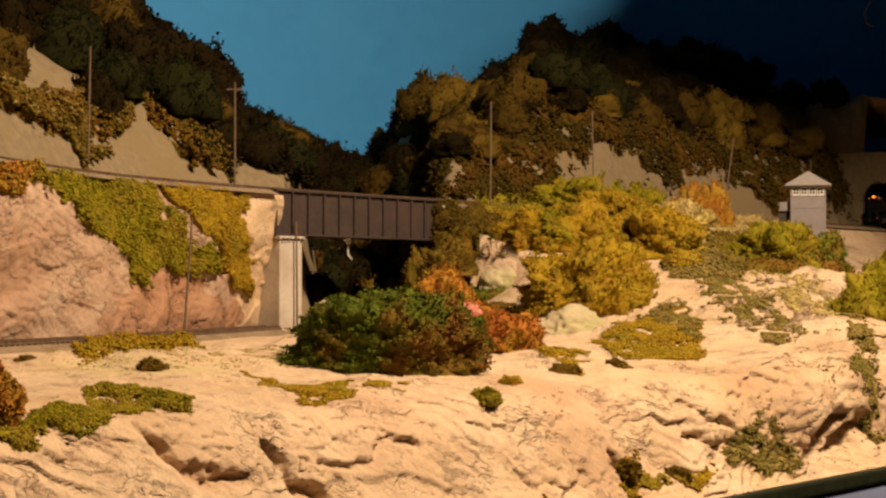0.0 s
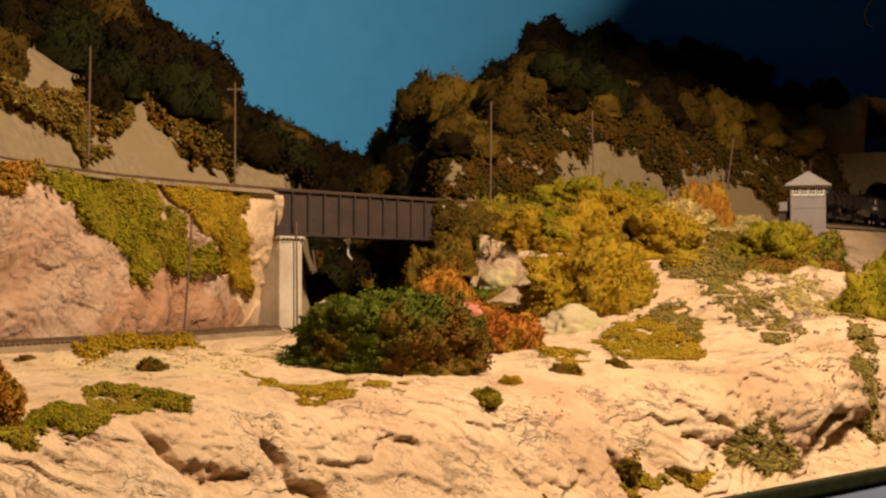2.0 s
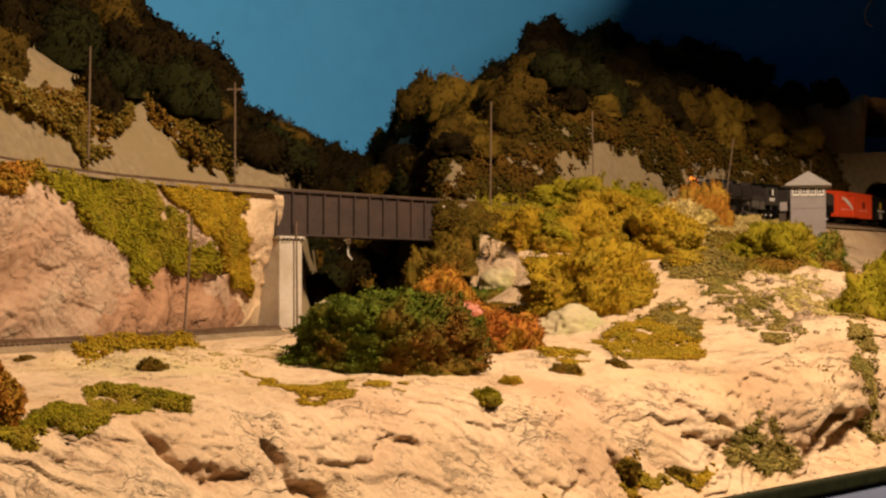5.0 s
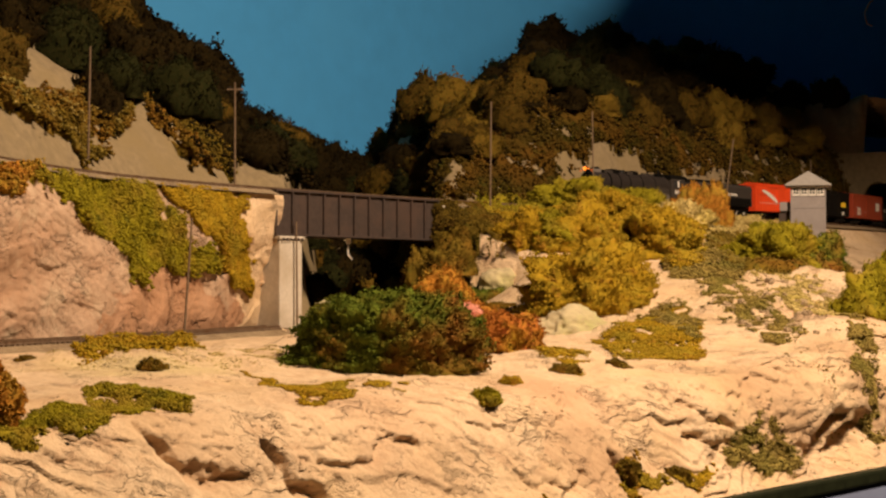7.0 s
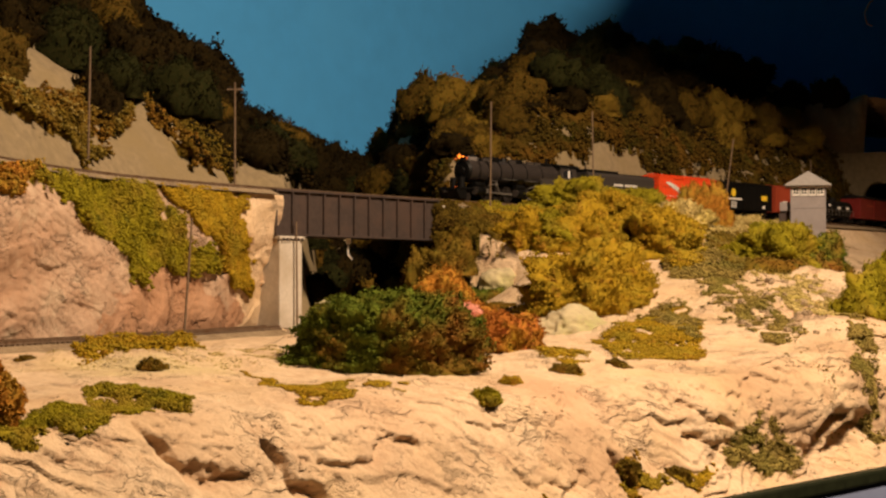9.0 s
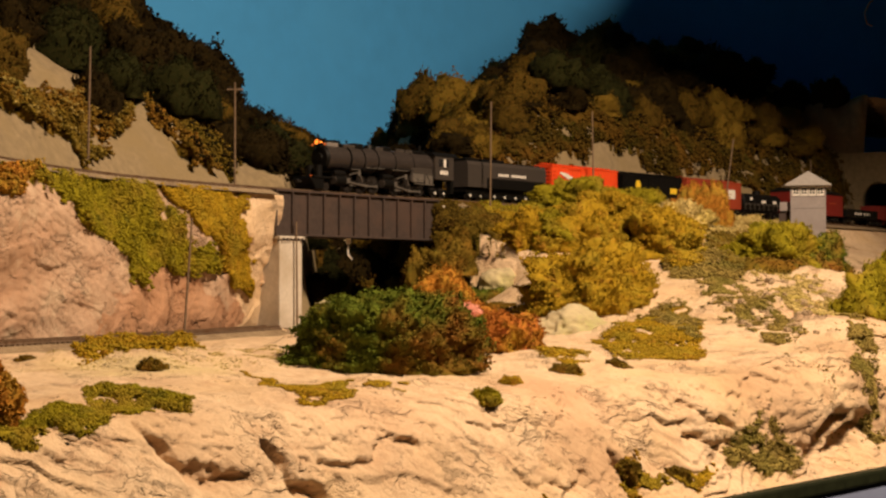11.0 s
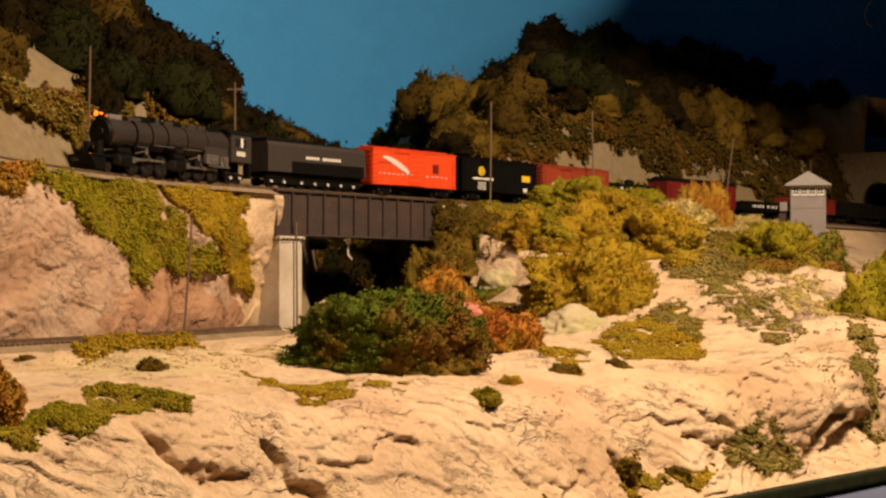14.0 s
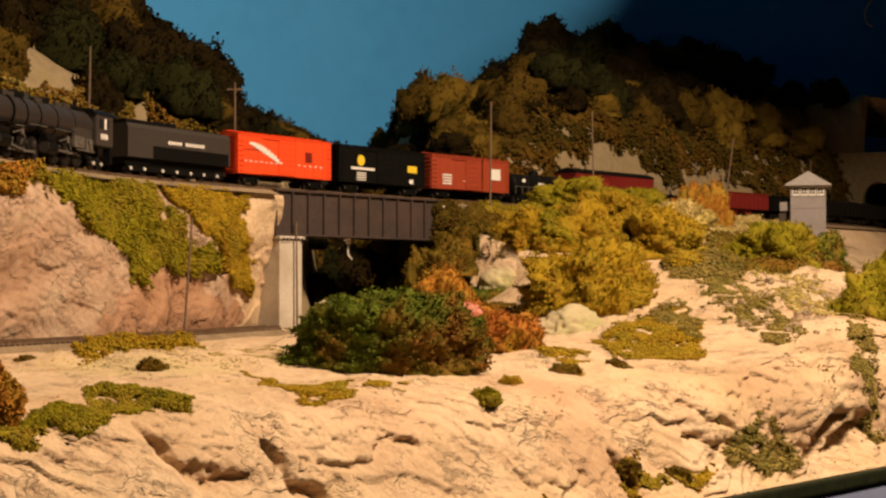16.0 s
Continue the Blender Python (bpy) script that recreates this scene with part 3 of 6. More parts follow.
def build_bluff():
    """The rock face between the two tracks, from the bridge to the near end: bulging, bedded, bent back into the gap."""
    ss, ts = np.arange(.128, .86, .0018), np.linspace(0, 1, 105)
    px, py, hd = np.interp(ss, S, PX), np.interp(ss, S, PY), np.interp(ss, S, HD)
    hx, hy = px - np.sin(hd) * .023, py + np.cos(hd) * .023
    tx, ty = np.gradient(LOWLINE[:, 0]), np.gradient(LOWLINE[:, 1])
    ln = np.hypot(tx, ty)
    ex, ey = LOWLINE[:, 0] - ty / ln * .021, LOWLINE[:, 1] + tx / ln * .021
    k = np.argmin((hx[:, None] - ex) ** 2 + (hy[:, None] - ey) ** 2, 1)
    fx, fy = ex[k], ey[k]
    fx, fy = (np.convolve(np.pad(a, 12, "edge"), np.ones(25) / 25, "valid") for a in (fx, fy))
    T = ts[None, :] + 0 * ss[:, None]
    lean = .65 * T + .35 * sstep(0, 1, T)
    X, Y = fx[:, None] * (1 - lean) + hx[:, None] * lean, fy[:, None] * (1 - lean) + hy[:, None] * lean
    Z = LOWBED - .004 + (BED + .003 - LOWBED) * T
    su = (ss[:, None] + 0 * T).ravel()
    z = Z.ravel()
    nx, ny = (-np.sin(hd)[:, None] + 0 * T).ravel(), (np.cos(hd)[:, None] + 0 * T).ravel()
    swell = 1 - (2 * T.ravel() - 1) ** 4
    out = swell * (.004 + .009 * fbm(su * 9, 0 * su, z * 11, 4, .5) + .0025 * facets(su, 0 * su, z, .045, .05, .028, 7) + .35 * beds(-su, 0 * su, z))
    out = out - .030 * sstep(.158, .128, su) ** 2
    X, Y = X.ravel() + nx * out, Y.ravel() + ny * out
    n1, n2 = T.shape
    idx = np.arange(n1 * n2).reshape(n1, n2)
    f = np.stack((idx[:-1, :-1], idx[:-1, 1:], idx[1:, 1:], idx[1:, :-1]), -1).reshape(-1, 4)
    v = np.stack((X, Y, z + EYE_Z), 1)
    nr = np.cross(v[f[:, 2]] - v[f[:, 0]], v[f[:, 3]] - v[f[:, 1]])
    if (nr[:, 0] * nx[f[:, 0]] + nr[:, 1] * ny[f[:, 0]]).mean() < 0:
        f, nr = f[:, ::-1], -nr
    ar = np.linalg.norm(nr, axis=1)
    mid = v[f].mean(1)
    me = mesh_np("bluff", v, f, [M["bluff"], M["plaster"], M["bluff_low"]], True)
    stain = fbm(mid[:, 0] * 22, mid[:, 1] * 22, mid[:, 2] * 30, 4, .6)
    mz, ms = mid[:, 2] - EYE_Z, su[f].mean(1)
    cream = ms + .022 * stain < .205 + .60 * (-.01 - np.minimum(mz, -.01))
    low = (mz + .010 * stain < .004 + .02 * np.sin(ms * 22)) & (ms < .47 + .03 * stain)
    me.polygons.foreach_set("material_index", np.where(cream, 1, np.where(low, 2, 0)).astype(np.int32))
    tagged(new("rock_face", me), "pink and cream plaster rock face between the tracks", "rock", kind="structure")
    n0 = len(LAND["v"])
    u = uq(mid[:, 0], mid[:, 1])[0]
    add = dict(v=v, f=f + n0, area=ar, normal=nr / (ar[:, None] + 1e-12), mid=mid, u=u, w=np.full(len(f), .03), wl=np.full(len(f), -.03), s=ms, cliff=np.ones(len(f), bool))
    for key, val in add.items():
        LAND[key] = np.concatenate((LAND[key], val))


build_bluff()

# ---- hill woods ----
VARIANT = [mesh_np("foliage", *foliage(100 + i, 1, 1, 1, 3, 1400, .028, .30, 1.7), M["olive"], soft=len(ICO[3][1])) for i in range(9)]


def clump(x, y, r, h, tint, rs, label):
    ob = new("shrub", VARIANT[rs.randint(len(VARIANT))])
    ob.material_slots[0].link = "OBJECT"
    ob.material_slots[0].material = M[tint]
    ob.matrix_world = Matrix.Translation((x, y, height(x, y) - .2 * h)) @ pose(0, 0, 0, 0, 0, rs.rand() * 360) @ Matrix.Diagonal((r, r * (.8 + .4 * rs.rand()), h, 1))
    return tagged(ob, label, "shrub", "shrubs on the hills")


def hill_woods():
    rs = np.random.RandomState(11)
    done = []
    for k in range(3000):
        u, q = -.25 + 2.0 * rs.rand(), .66 + .58 * rs.rand()
        x, y = xy(u, q)
        z, w, wl, s, _, _ = (a[0] for a in ground([x], [y]))
        if w > (-.075 if s > -.1 else -.085) or len(done) > 175:
            continue
        far = min(1, (-w - .06) / .3)
        bare = vnoise(np.array([x * 11]), np.array([y * 11]), np.array([2.5]))[0]
        if bare > (.30 if x < -.1 else .55) + .5 * far:
            continue
        r = .026 + .030 * far * rs.rand() + .010 * rs.rand()
        if any((x - a) ** 2 + (y - b) ** 2 < (.62 * (r + c)) ** 2 for a, b, c in done):
            continue
        done.append((x, y, r))
        # higher and left-hand shrubs get mostly near-black foam, hilltop shade put into colour
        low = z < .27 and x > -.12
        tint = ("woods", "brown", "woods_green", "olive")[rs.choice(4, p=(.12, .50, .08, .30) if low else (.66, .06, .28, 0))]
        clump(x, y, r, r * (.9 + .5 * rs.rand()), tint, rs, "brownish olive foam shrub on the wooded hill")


hill_woods()

# ---- bridge ----
def build_bridge():
    a, b = on_track(.159), on_track(-.103)
    ax, bx = Vector((a[0], a[1], 0)), Vector((b[0], b[1], 0))
    d = (bx - ax)
    ln = d.length
    br = empty("girder_bridge", Matrix.Translation((a[0], a[1], EYE_Z + RAIL)) @ pose(0, 0, 0, 0, 0, math.degrees(math.atan2(d.y, d.x))), "dark brown steel plate girder railway bridge over the gap", "bridge")
    for side in (-1, 1):
        y = side * .019
        bm = bmesh.new()
        box(bm, 0, ln, y - .0008, y + .0008, -.047, -.004)
        part("web_plate", bm, M["girder"], br)
        for z0, z1 in ((-.0485, -.0465), (-.0045, -.0025)):
            bm = bmesh.new()
            box(bm, 0, ln, y - .004, y + .004, z0, z1, .0003)
            part("flange", bm, M["girder"], br)
        for i in range(12):
            x = ln * (i + .02) / 11.04
            bm = bmesh.new()
            box(bm, x - .0006, x + .0014, y - .0036, y + .0036, -.0465, -.0045)
            part("stiffener", bm, M["girder"], br)
    for i in range(9):
        bm = bmesh.new()
        x = ln * (i + .5) / 9
        box(bm, x - .0015, x + .0015, -.018, .018, -.020, -.006)
        part("cross_beam", bm, M["girder"], br)
    return br


build_bridge()


def build_track(name, line, z, label, group, cuts=((0, None),)):
    """Rails, ties and ballast along a plan line."""
    line = np.asarray(line)
    t = np.gradient(line, axis=0)
    t /= np.linalg.norm(t, axis=1)[:, None]
    nrm = np.stack((-t[:, 1], t[:, 0]), 1)
    tr = empty(name, Matrix.Translation((line[0, 0], line[0, 1], 0)), label, "track", group)
    org = np.array((line[0, 0], line[0, 1], 0))

    def sweep(profile, mat, nm, close=True):
        p = np.array(profile)
        k = len(p)
        v = np.concatenate([np.concatenate((line + nrm * a, np.full((len(line), 1), z + b)), 1)[:, None] for a, b in p], 1).reshape(-1, 3)
        i = np.arange(len(line) - 1)[:, None] * k
        j = np.arange(k if close else k - 1)[None]
        f = np.stack((i + j, i + (j + 1) % k, i + k + (j + 1) % k, i + k + j), -1).reshape(-1, 4)
        ob = new(nm, mesh_np(nm, v - org, f, mat))
        ob.parent = tr
        return ob
    for sgn in (-1, 1):
        c = sgn * .0088
        sweep([(c - .0009, -.0026), (c + .0009, -.0026), (c + .0003, -.0020), (c + .0005, -.0006), (c + .0005, 0), (c - .0005, 0), (c - .0005, -.0006), (c - .0003, -.0020)], M["steel"], "rail")
    whole = line, nrm
    for a, b in cuts:
        line, nrm = whole[0][a:b], whole[1][a:b]
        sweep([(-.030, -.0085), (-.019, -.0038), (.019, -.0038), (.030, -.0085)], M["ballast"], "ballast", False)
    line, nrm = whole
    ln = np.concatenate(([0], np.cumsum(np.linalg.norm(np.diff(line, axis=0), axis=1))))
    bm = bmesh.new()
    rs = random.Random(3)
    at = np.arange(.003, ln[-1], .0068)
    for a in at:
        x, y = np.interp(a, ln, line[:, 0]), np.interp(a, ln, line[:, 1])
        tx, ty = np.interp(a, ln, t[:, 0]), np.interp(a, ln, t[:, 1])
        m = Matrix.Translation((x - org[0], y - org[1], z)) @ pose(0, 0, 0, 0, 0, math.degrees(math.atan2(ty, tx)) + rs.uniform(-1.5, 1.5))
        e = rs.uniform(-.0006, .0006)
        box(bm, -.0013, .0013, -.0145 + e, .0145 + e, -.0046, -.0026, 0, m)
    ob = part("ties", bm, M["tie"], tr, "dark brown wooden ties")
    ob["kind"] = "stuff"
    return tr


sel = (S > -1.75) & (S < .75)
build_track("upper_track", np.stack((PX[sel], PY[sel]), 1)[::2], EYE_Z + RAIL, "model railway track with brown ties on the upper level", "tracks", ((0, int((-.106 + 1.75) / .008)), (int((.166 + 1.75) / .008), None)))
build_track("lower_track", LOWLINE[::2], EYE_Z + LOW, "model railway track with brown ties on the lower level", "tracks")


# ---- abutments, tunnel portal ----
def along(s, w=0.0, z=0.0):
    x, y, h = on_track(s)
    return Matrix.Translation((x - math.sin(h) * w, y + math.cos(h) * w, EYE_Z + z)) @ pose(0, 0, 0, 0, 0, math.degrees(h))


def abutment(s, ln, w0, w1, z0, z1, mat, label):
    ab = empty("bridge_abutment", along(s), label, "abutment", "abutments of the bridge")
    bm = bmesh.new()
    box(bm, -ln / 2, ln / 2, w0, w1, z0, z1, .0012)
    part("wall", bm, M[mat], ab)
    bm = bmesh.new()
    box(bm, -ln / 2 - .002, ln / 2 + .002, w0 - .002, w1 + .002, z1 + .0003, z1 + .0035, .0006)
    part("cap", bm, M["concrete"], ab)
    for i in range(6):
        bm = bmesh.new()
        x = -ln / 2 + ln * (i + .5) / 6
        box(bm, x - .0012, x + .0012, w1 + .0022, w1 + .0034, z1 - .001, z1 + .0015, .0003)
        part("bolt", bm, M["girder"], ab, "dark bolt head under the cap")


abutment(.139, .034, -.028, .024, LOWBED - .01, RAIL - .0525, "concrete", "pale grey concrete abutment wall under the girder end")
abutment(-.134, .055, -.026, .027, .058, BED - .005, "plaster", "cream stone abutment at the far girder end")


def portal():
    po = empty("tunnel_portal", along(-1.315, 0, RAIL), "dark brown tunnel portal wall in the wooded hill", "portal")
    prof = [(math.cos(a) * .027, .048 + math.sin(a) * .030) for a in np.linspace(0, math.pi, 15)]
    ring = [(.027, -.008)] + prof + [(-.027, -.008)]
    outer = [(.14, -.008), (.14, .13), (-.14, .13), (-.14, -.008)]
    bm = bmesh.new()
    for xo in (0.0,):
        vs = [bm.verts.new((xo, y, z)) for y, z in ring + outer[::-1]]
        bm.faces.new(vs)
    geo = bmesh.ops.extrude_face_region(bm, geom=bm.faces[:])["geom"]
    bmesh.ops.translate(bm, vec=(-.012, 0, 0), verts=[g for g in geo if isinstance(g, bmesh.types.BMVert)])
    bmesh.ops.recalc_face_normals(bm, faces=bm.faces)
    bmesh.ops.triangulate(bm, faces=bm.faces)
    part("portal_wall", bm, M["hillside"], po)
    # ring of arch stones
    for i in range(14):
        a0, a1 = math.pi * i / 14 + .02, math.pi * (i + 1) / 14 - .02
        bm = bmesh.new()
        vs = [bm.verts.new((x, math.cos(a) * r, .048 + math.sin(a) * (r + .003))) for x in (0.0005, .004) for a, r in ((a0, .0275), (a1, .0275), (a1, .034), (a0, .034))]
        for f in ((0, 1, 2, 3), (7, 6, 5, 4), (0, 4, 5, 1), (1, 5, 6, 2), (2, 6, 7, 3), (3, 7, 4, 0)):
            bm.faces.new([vs[k] for k in f])
        bmesh.ops.recalc_face_normals(bm, faces=bm.faces)
        part("stone", bm, M["hillside"], po)
    # bore behind the portal
    bm = bmesh.new()
    rows = []
    for i in range(14):
        m = po.matrix_world.inverted() @ along(-1.327 - i * .035, 0, RAIL)
        rows.append([bm.verts.new(m @ Vector((0, y, z))) for y, z in ring])
    for r0, r1 in zip(rows, rows[1:]):
        for k in range(len(ring) - 1):
            bm.faces.new((r0[k], r0[k + 1], r1[k + 1], r1[k]))
    bm.faces.new(rows[-1])
    part("bore", bm, M["black"], po, "black tunnel bore")


portal()


# ---- turf: crumbs of foam glued to the land ----
def inside(px, py, poly):
    r = np.zeros(len(px), bool)
    for (x0, y0), (x1, y1) in zip(poly, poly[1:] + poly[:1]):
        c = ((y0 > py) != (y1 > py)) & (px < (x1 - x0) * (py - y0) / (y1 - y0 + 1e-9) + x0)
        r ^= c
    return r


def spots(poly, n, rs, face=False):
    """Points spread evenly over the land inside an outline with a ragged edge: in plan, or for the bluff in its elevation (u, z)."""
    if face:
        ok = LAND["cliff"]
        a, b = LAND["u"], LAND["mid"][:, 2] - EYE_Z
    else:
        ok = np.ones(len(LAND["area"]), bool)
        a, b = LAND["mid"][:, 0], LAND["mid"][:, 1]
    if face:
        k = np.nonzero(ok)[0]
        many = n * 14
    else:
        box_ = np.array(poly)
        lo, hi = box_.min(0) - .015, box_.max(0) + .015
        k = np.nonzero((a > lo[0]) & (a < hi[0]) & (b > lo[1]) & (b < hi[1]) & ~LAND["cliff"])[0]
        m = LAND["mid"][k]
        ja = a[k] + .006 * fbm(m[:, 0] * 90, m[:, 1] * 90, m[:, 2] * 90, 2)
        jb = b[k] + .006 * fbm(m[:, 0] * 90, m[:, 1] * 90, m[:, 2] * 90 + 6, 2)
        k = k[inside(ja, jb, poly)]
        many = n
    pick = k[rs.choice(len(k), many, p=LAND["area"][k] / LAND["area"][k].sum())]
    c = LAND["v"][LAND["f"][pick]]
    s, t = rs.rand(many, 1), rs.rand(many, 1)
    p = (c[:, 0] * (1 - s) + c[:, 1] * s) * (1 - t) + (c[:, 3] * (1 - s) + c[:, 2] * s) * t
    nr = LAND["normal"][pick]
    if face:
        pu, pz = uq(p[:, 0], p[:, 1])[0], p[:, 2] - EYE_Z
        keep = inside(pu + .012 * fbm(pu * 50, pz * 50, 0 * pu, 3), pz + .010 * fbm(pu * 50, pz * 50, 0 * pu + 4, 3), poly)
        p, nr = p[keep][:n], nr[keep][:n]
    return p[:, 0], p[:, 1], p[:, 2] - EYE_Z, nr


def matted(x, y, z):
    """How high the foam mat stands at a place, from 0 to about 1.3."""
    return np.clip(.45 + .55 * fbm(x * 38, y * 38, z * 38, 2) + .35 * abs(fbm(x * 95, y * 95, z * 95, 3)), .08, 1.4)


def turf(poly, n, size, thick, tint, label, seed, face=False, holes=-.62, mat=True):
    """A mat of foam glued to the land: a lumpy sheet that thins out to its ragged edge, thick with fine crumbs."""
    rs = np.random.RandomState(seed)
    size *= .62
    x, y, z, nr = spots(poly, n, rs, face)
    keep = fbm(x * 75, y * 75, z * 75, 3) > holes
    x, y, z, nr = x[keep], y[keep], z[keep], nr[keep]
    rise = thick * matted(x, y, z)
    lift = rise * (rs.rand(len(x)) ** .35 if not mat else .72 + .38 * rs.rand(len(x)))
    cv = np.zeros((0, 3))
    cf = np.zeros((0, 3), int)
    if mat:
        m = LAND["mid"]
        if face:
            ok = LAND["cliff"]
            a, b = LAND["u"], m[:, 2] - EYE_Z
            a, b = a + .012 * fbm(a * 50, b * 50, 0 * a, 3), b + .010 * fbm(a * 50, b * 50, 0 * a + 4, 3)
            k = np.nonzero(ok)[0]
        else:
            a, b = m[:, 0], m[:, 1]
            lim = np.array(poly)
            lo, hi = lim.min(0) - .015, lim.max(0) + .015
            k = np.nonzero((a > lo[0]) & (a < hi[0]) & (b > lo[1]) & (b < hi[1]) & ~LAND["cliff"])[0]
            a, b = a.copy(), b.copy()
            a[k] += .006 * fbm(m[k, 0] * 90, m[k, 1] * 90, m[k, 2] * 90, 2)
            b[k] += .006 * fbm(m[k, 0] * 90, m[k, 1] * 90, m[k, 2] * 90 + 6, 2)
        k = k[inside(a[k], b[k], poly)]
        mz = m[k, 2] - EYE_Z
        k = k[fbm(m[k, 0] * 75, m[k, 1] * 75, mz * 75, 3) > holes]
        q4 = LAND["f"][k]
        ids, inv = np.unique(q4, return_inverse=True)
        inv = inv.reshape(q4.shape)
        count = np.bincount(inv.ravel(), minlength=len(ids)) / 4.0
        for _ in range(3):
            fm = np.minimum(count[inv].mean(1), count[inv].min(1) + .25)
            count = np.minimum(count, np.bincount(inv.ravel(), np.repeat(fm, 4), len(ids)) / np.maximum(np.bincount(inv.ravel(), minlength=len(ids)), 1))
        nv = np.zeros((len(ids), 3))
        for c in range(4):
            np.add.at(nv, inv[:, c], LAND["normal"][k])
        nv /= np.linalg.norm(nv, axis=1)[:, None] + 1e-9
        base = LAND["v"][ids]
        up = thick * matted(base[:, 0], base[:, 1], base[:, 2] - EYE_Z) * .82 * sstep(.35, .95, count) - .0004 * (count < .9)
        cv = base + nv * up[:, None]
        cf = np.concatenate((inv[:, [0, 1, 2]], inv[:, [0, 2, 3]]))
    p = np.stack((x, y, z + EYE_Z), 1) + nr * lift[:, None]
    v, f = crumbs(p, size * (.5 + 1.1 * rs.rand(len(x))), rs, .8)
    ob = new("turf", mesh_np("turf", np.concatenate((cv, v)), np.concatenate((cf, f + len(cv))), M[tint], True))
    return tagged(ob, label, "turf", kind="stuff")


turf([(-.40, .112), (-.144, .106), (-.056, .101), (-.024, .060), (.006, .042), (.050, .021), (.044, .012), (-.005, .009), (-.094, .012), (-.114, .031), (-.148, .046), (-.171, .064), (-.228, .073), (-.40, .060)], 16000, .0016, .008, "green", "green and olive foam turf on the bluff", 1, True, -2)
turf([(-.028, .097), (.072, .096), (.088, .092), (.092, .068), (.109, .041), (.103, .019), (.120, -.013), (.105, -.003), (.085, .014), (.054, .027), (.024, .050), (-.014, .073)], 12000, .0015, .006, "gold", "golden foam turf on the bluff under the track", 2, True, -2)
turf([(-.36, .110), (-.175, .107), (-.228, .076), (-.257, .063), (-.36, .055)], 3600, .0018, .012, "orange", "rusty brown foam turf on the bluff", 3, True, -2)
turf([(-.248, 1.098), (-.285, 1.30), (-.26, 1.375), (-.212, 1.356), (-.181, 1.184), (-.19, 1.114), (-.229, 1.114), (-.233, 1.044)], 7000, .0015, .008, "gold", "golden foam turf beside the lower track", 4)
turf([(-.215, .735), (-.205, .784), (-.182, .804), (-.191, .864), (-.184, .912), (-.161, .872), (-.136, .86), (-.133, .832), (-.156, .818), (-.164, .784), (-.185, .758), (-.197, .736)], 9000, .0009, .0035, "green", "olive green foam turf above the rock face", 5)
turf([(-.137, 1.072), (-.122, 1.042), (-.088, .952), (-.059, .974), (-.053, .946), (-.068, .902), (-.078, .912), (-.101, .948)], 4500, .0009, .0016, "gold", "golden flocked turf along the ledge", 6)
turf([(-.05, .975), (-.02, 1.0), (-.025, .975), (-.049, .962)], 900, .0009, .0014, "gold", "golden flocked turf along the ledge", 7)
turf([(.128, 1.39), (.157, 1.46), (.203, 1.532), (.224, 1.532), (.232, 1.446), (.203, 1.268), (.178, 1.248), (.137, 1.272)], 9000, .0013, .003, "gold", "golden yellow foam turf on the slope", 8)
turf([(.180, 1.50), (.205, 1.545), (.228, 1.545), (.236, 1.45), (.215, 1.36), (.205, 1.44)], 2600, .0014, .005, "straw", "olive foam turf on the edge of the slope", 85, holes=-.1)
turf([(.076, 1.338), (.115, 1.278), (.096, 1.156), (.075, 1.214)], 2200, .0012, .0035, "gold", "golden foam turf at the foot of the knoll", 9, holes=-.25)
turf([(.259, 1.65), (.296, 1.664), (.313, 1.632), (.314, 1.474), (.313, 1.378), (.276, 1.34), (.263, 1.476), (.247, 1.526)], 6000, .0015, .0035, "straw", "olive foam turf between pale stones", 10, holes=-.10)
turf([(.317, 1.652), (.397, 1.62), (.373, 1.482), (.334, 1.45), (.318, 1.516)], 3500, .0014, .003, "cream", "straw and olive foam turf between pale stones", 20, holes=.05)
turf([(.375, 1.52), (.39, 1.50), (.376, 1.40), (.368, 1.368), (.357, 1.346), (.343, 1.336), (.347, 1.368)], 3000, .0014, .005, "straw", "olive foam turf trailing down the rock cleft", 11, holes=-.2)
turf([(.117, 1.052), (.125, 1.064), (.136, 1.062), (.175, 1.096), (.191, 1.122), (.192, 1.106), (.156, 1.068), (.118, 1.03)], 4000, .0011, .003, "gold", "golden turf at the foot of the rocks", 12, holes=-.1)
turf([(.197, 1.144), (.216, 1.17), (.25, 1.194), (.269, 1.206), (.256, 1.184), (.204, 1.13)], 3500, .0012, .006, "straw", "straw olive foam turf at the foot of the rocks", 13, holes=-.3)
turf([(.03, 1.90), (.045, 1.96), (.104, 2.03), (.2, 2.14), (.307, 2.26), (.33, 2.262), (.30, 2.02), (.176, 1.812), (.093, 1.814), (.05, 1.83)], 13000, .0017, .009, "green", "yellow green foam turf over the knoll", 14, holes=-2)
turf([(.056, 1.83), (.093, 1.82), (.176, 1.82), (.30, 2.02), (.323, 1.97), (.268, 1.668), (.238, 1.63), (.218, 1.692), (.194, 1.744), (.103, 1.756), (.072, 1.772)], 14000, .0017, .010, "gold", "golden foam turf over the knoll", 15, holes=-2)
turf([(.315, 2.262), (.425, 2.388), (.52, 2.40), (.492, 2.348), (.327, 1.838), (.29, 1.766), (.30, 1.95)], 9000, .0017, .008, "cream", "pale straw foam turf on the knoll", 16, holes=-2)
turf([(.286, 1.746), (.33, 1.85), (.443, 2.304), (.53, 2.36), (.50, 2.0), (.417, 1.74), (.354, 1.634), (.31, 1.642), (.285, 1.702)], 9000, .0017, .008, "olive", "dark olive foam turf above the stones", 17, holes=-.9)
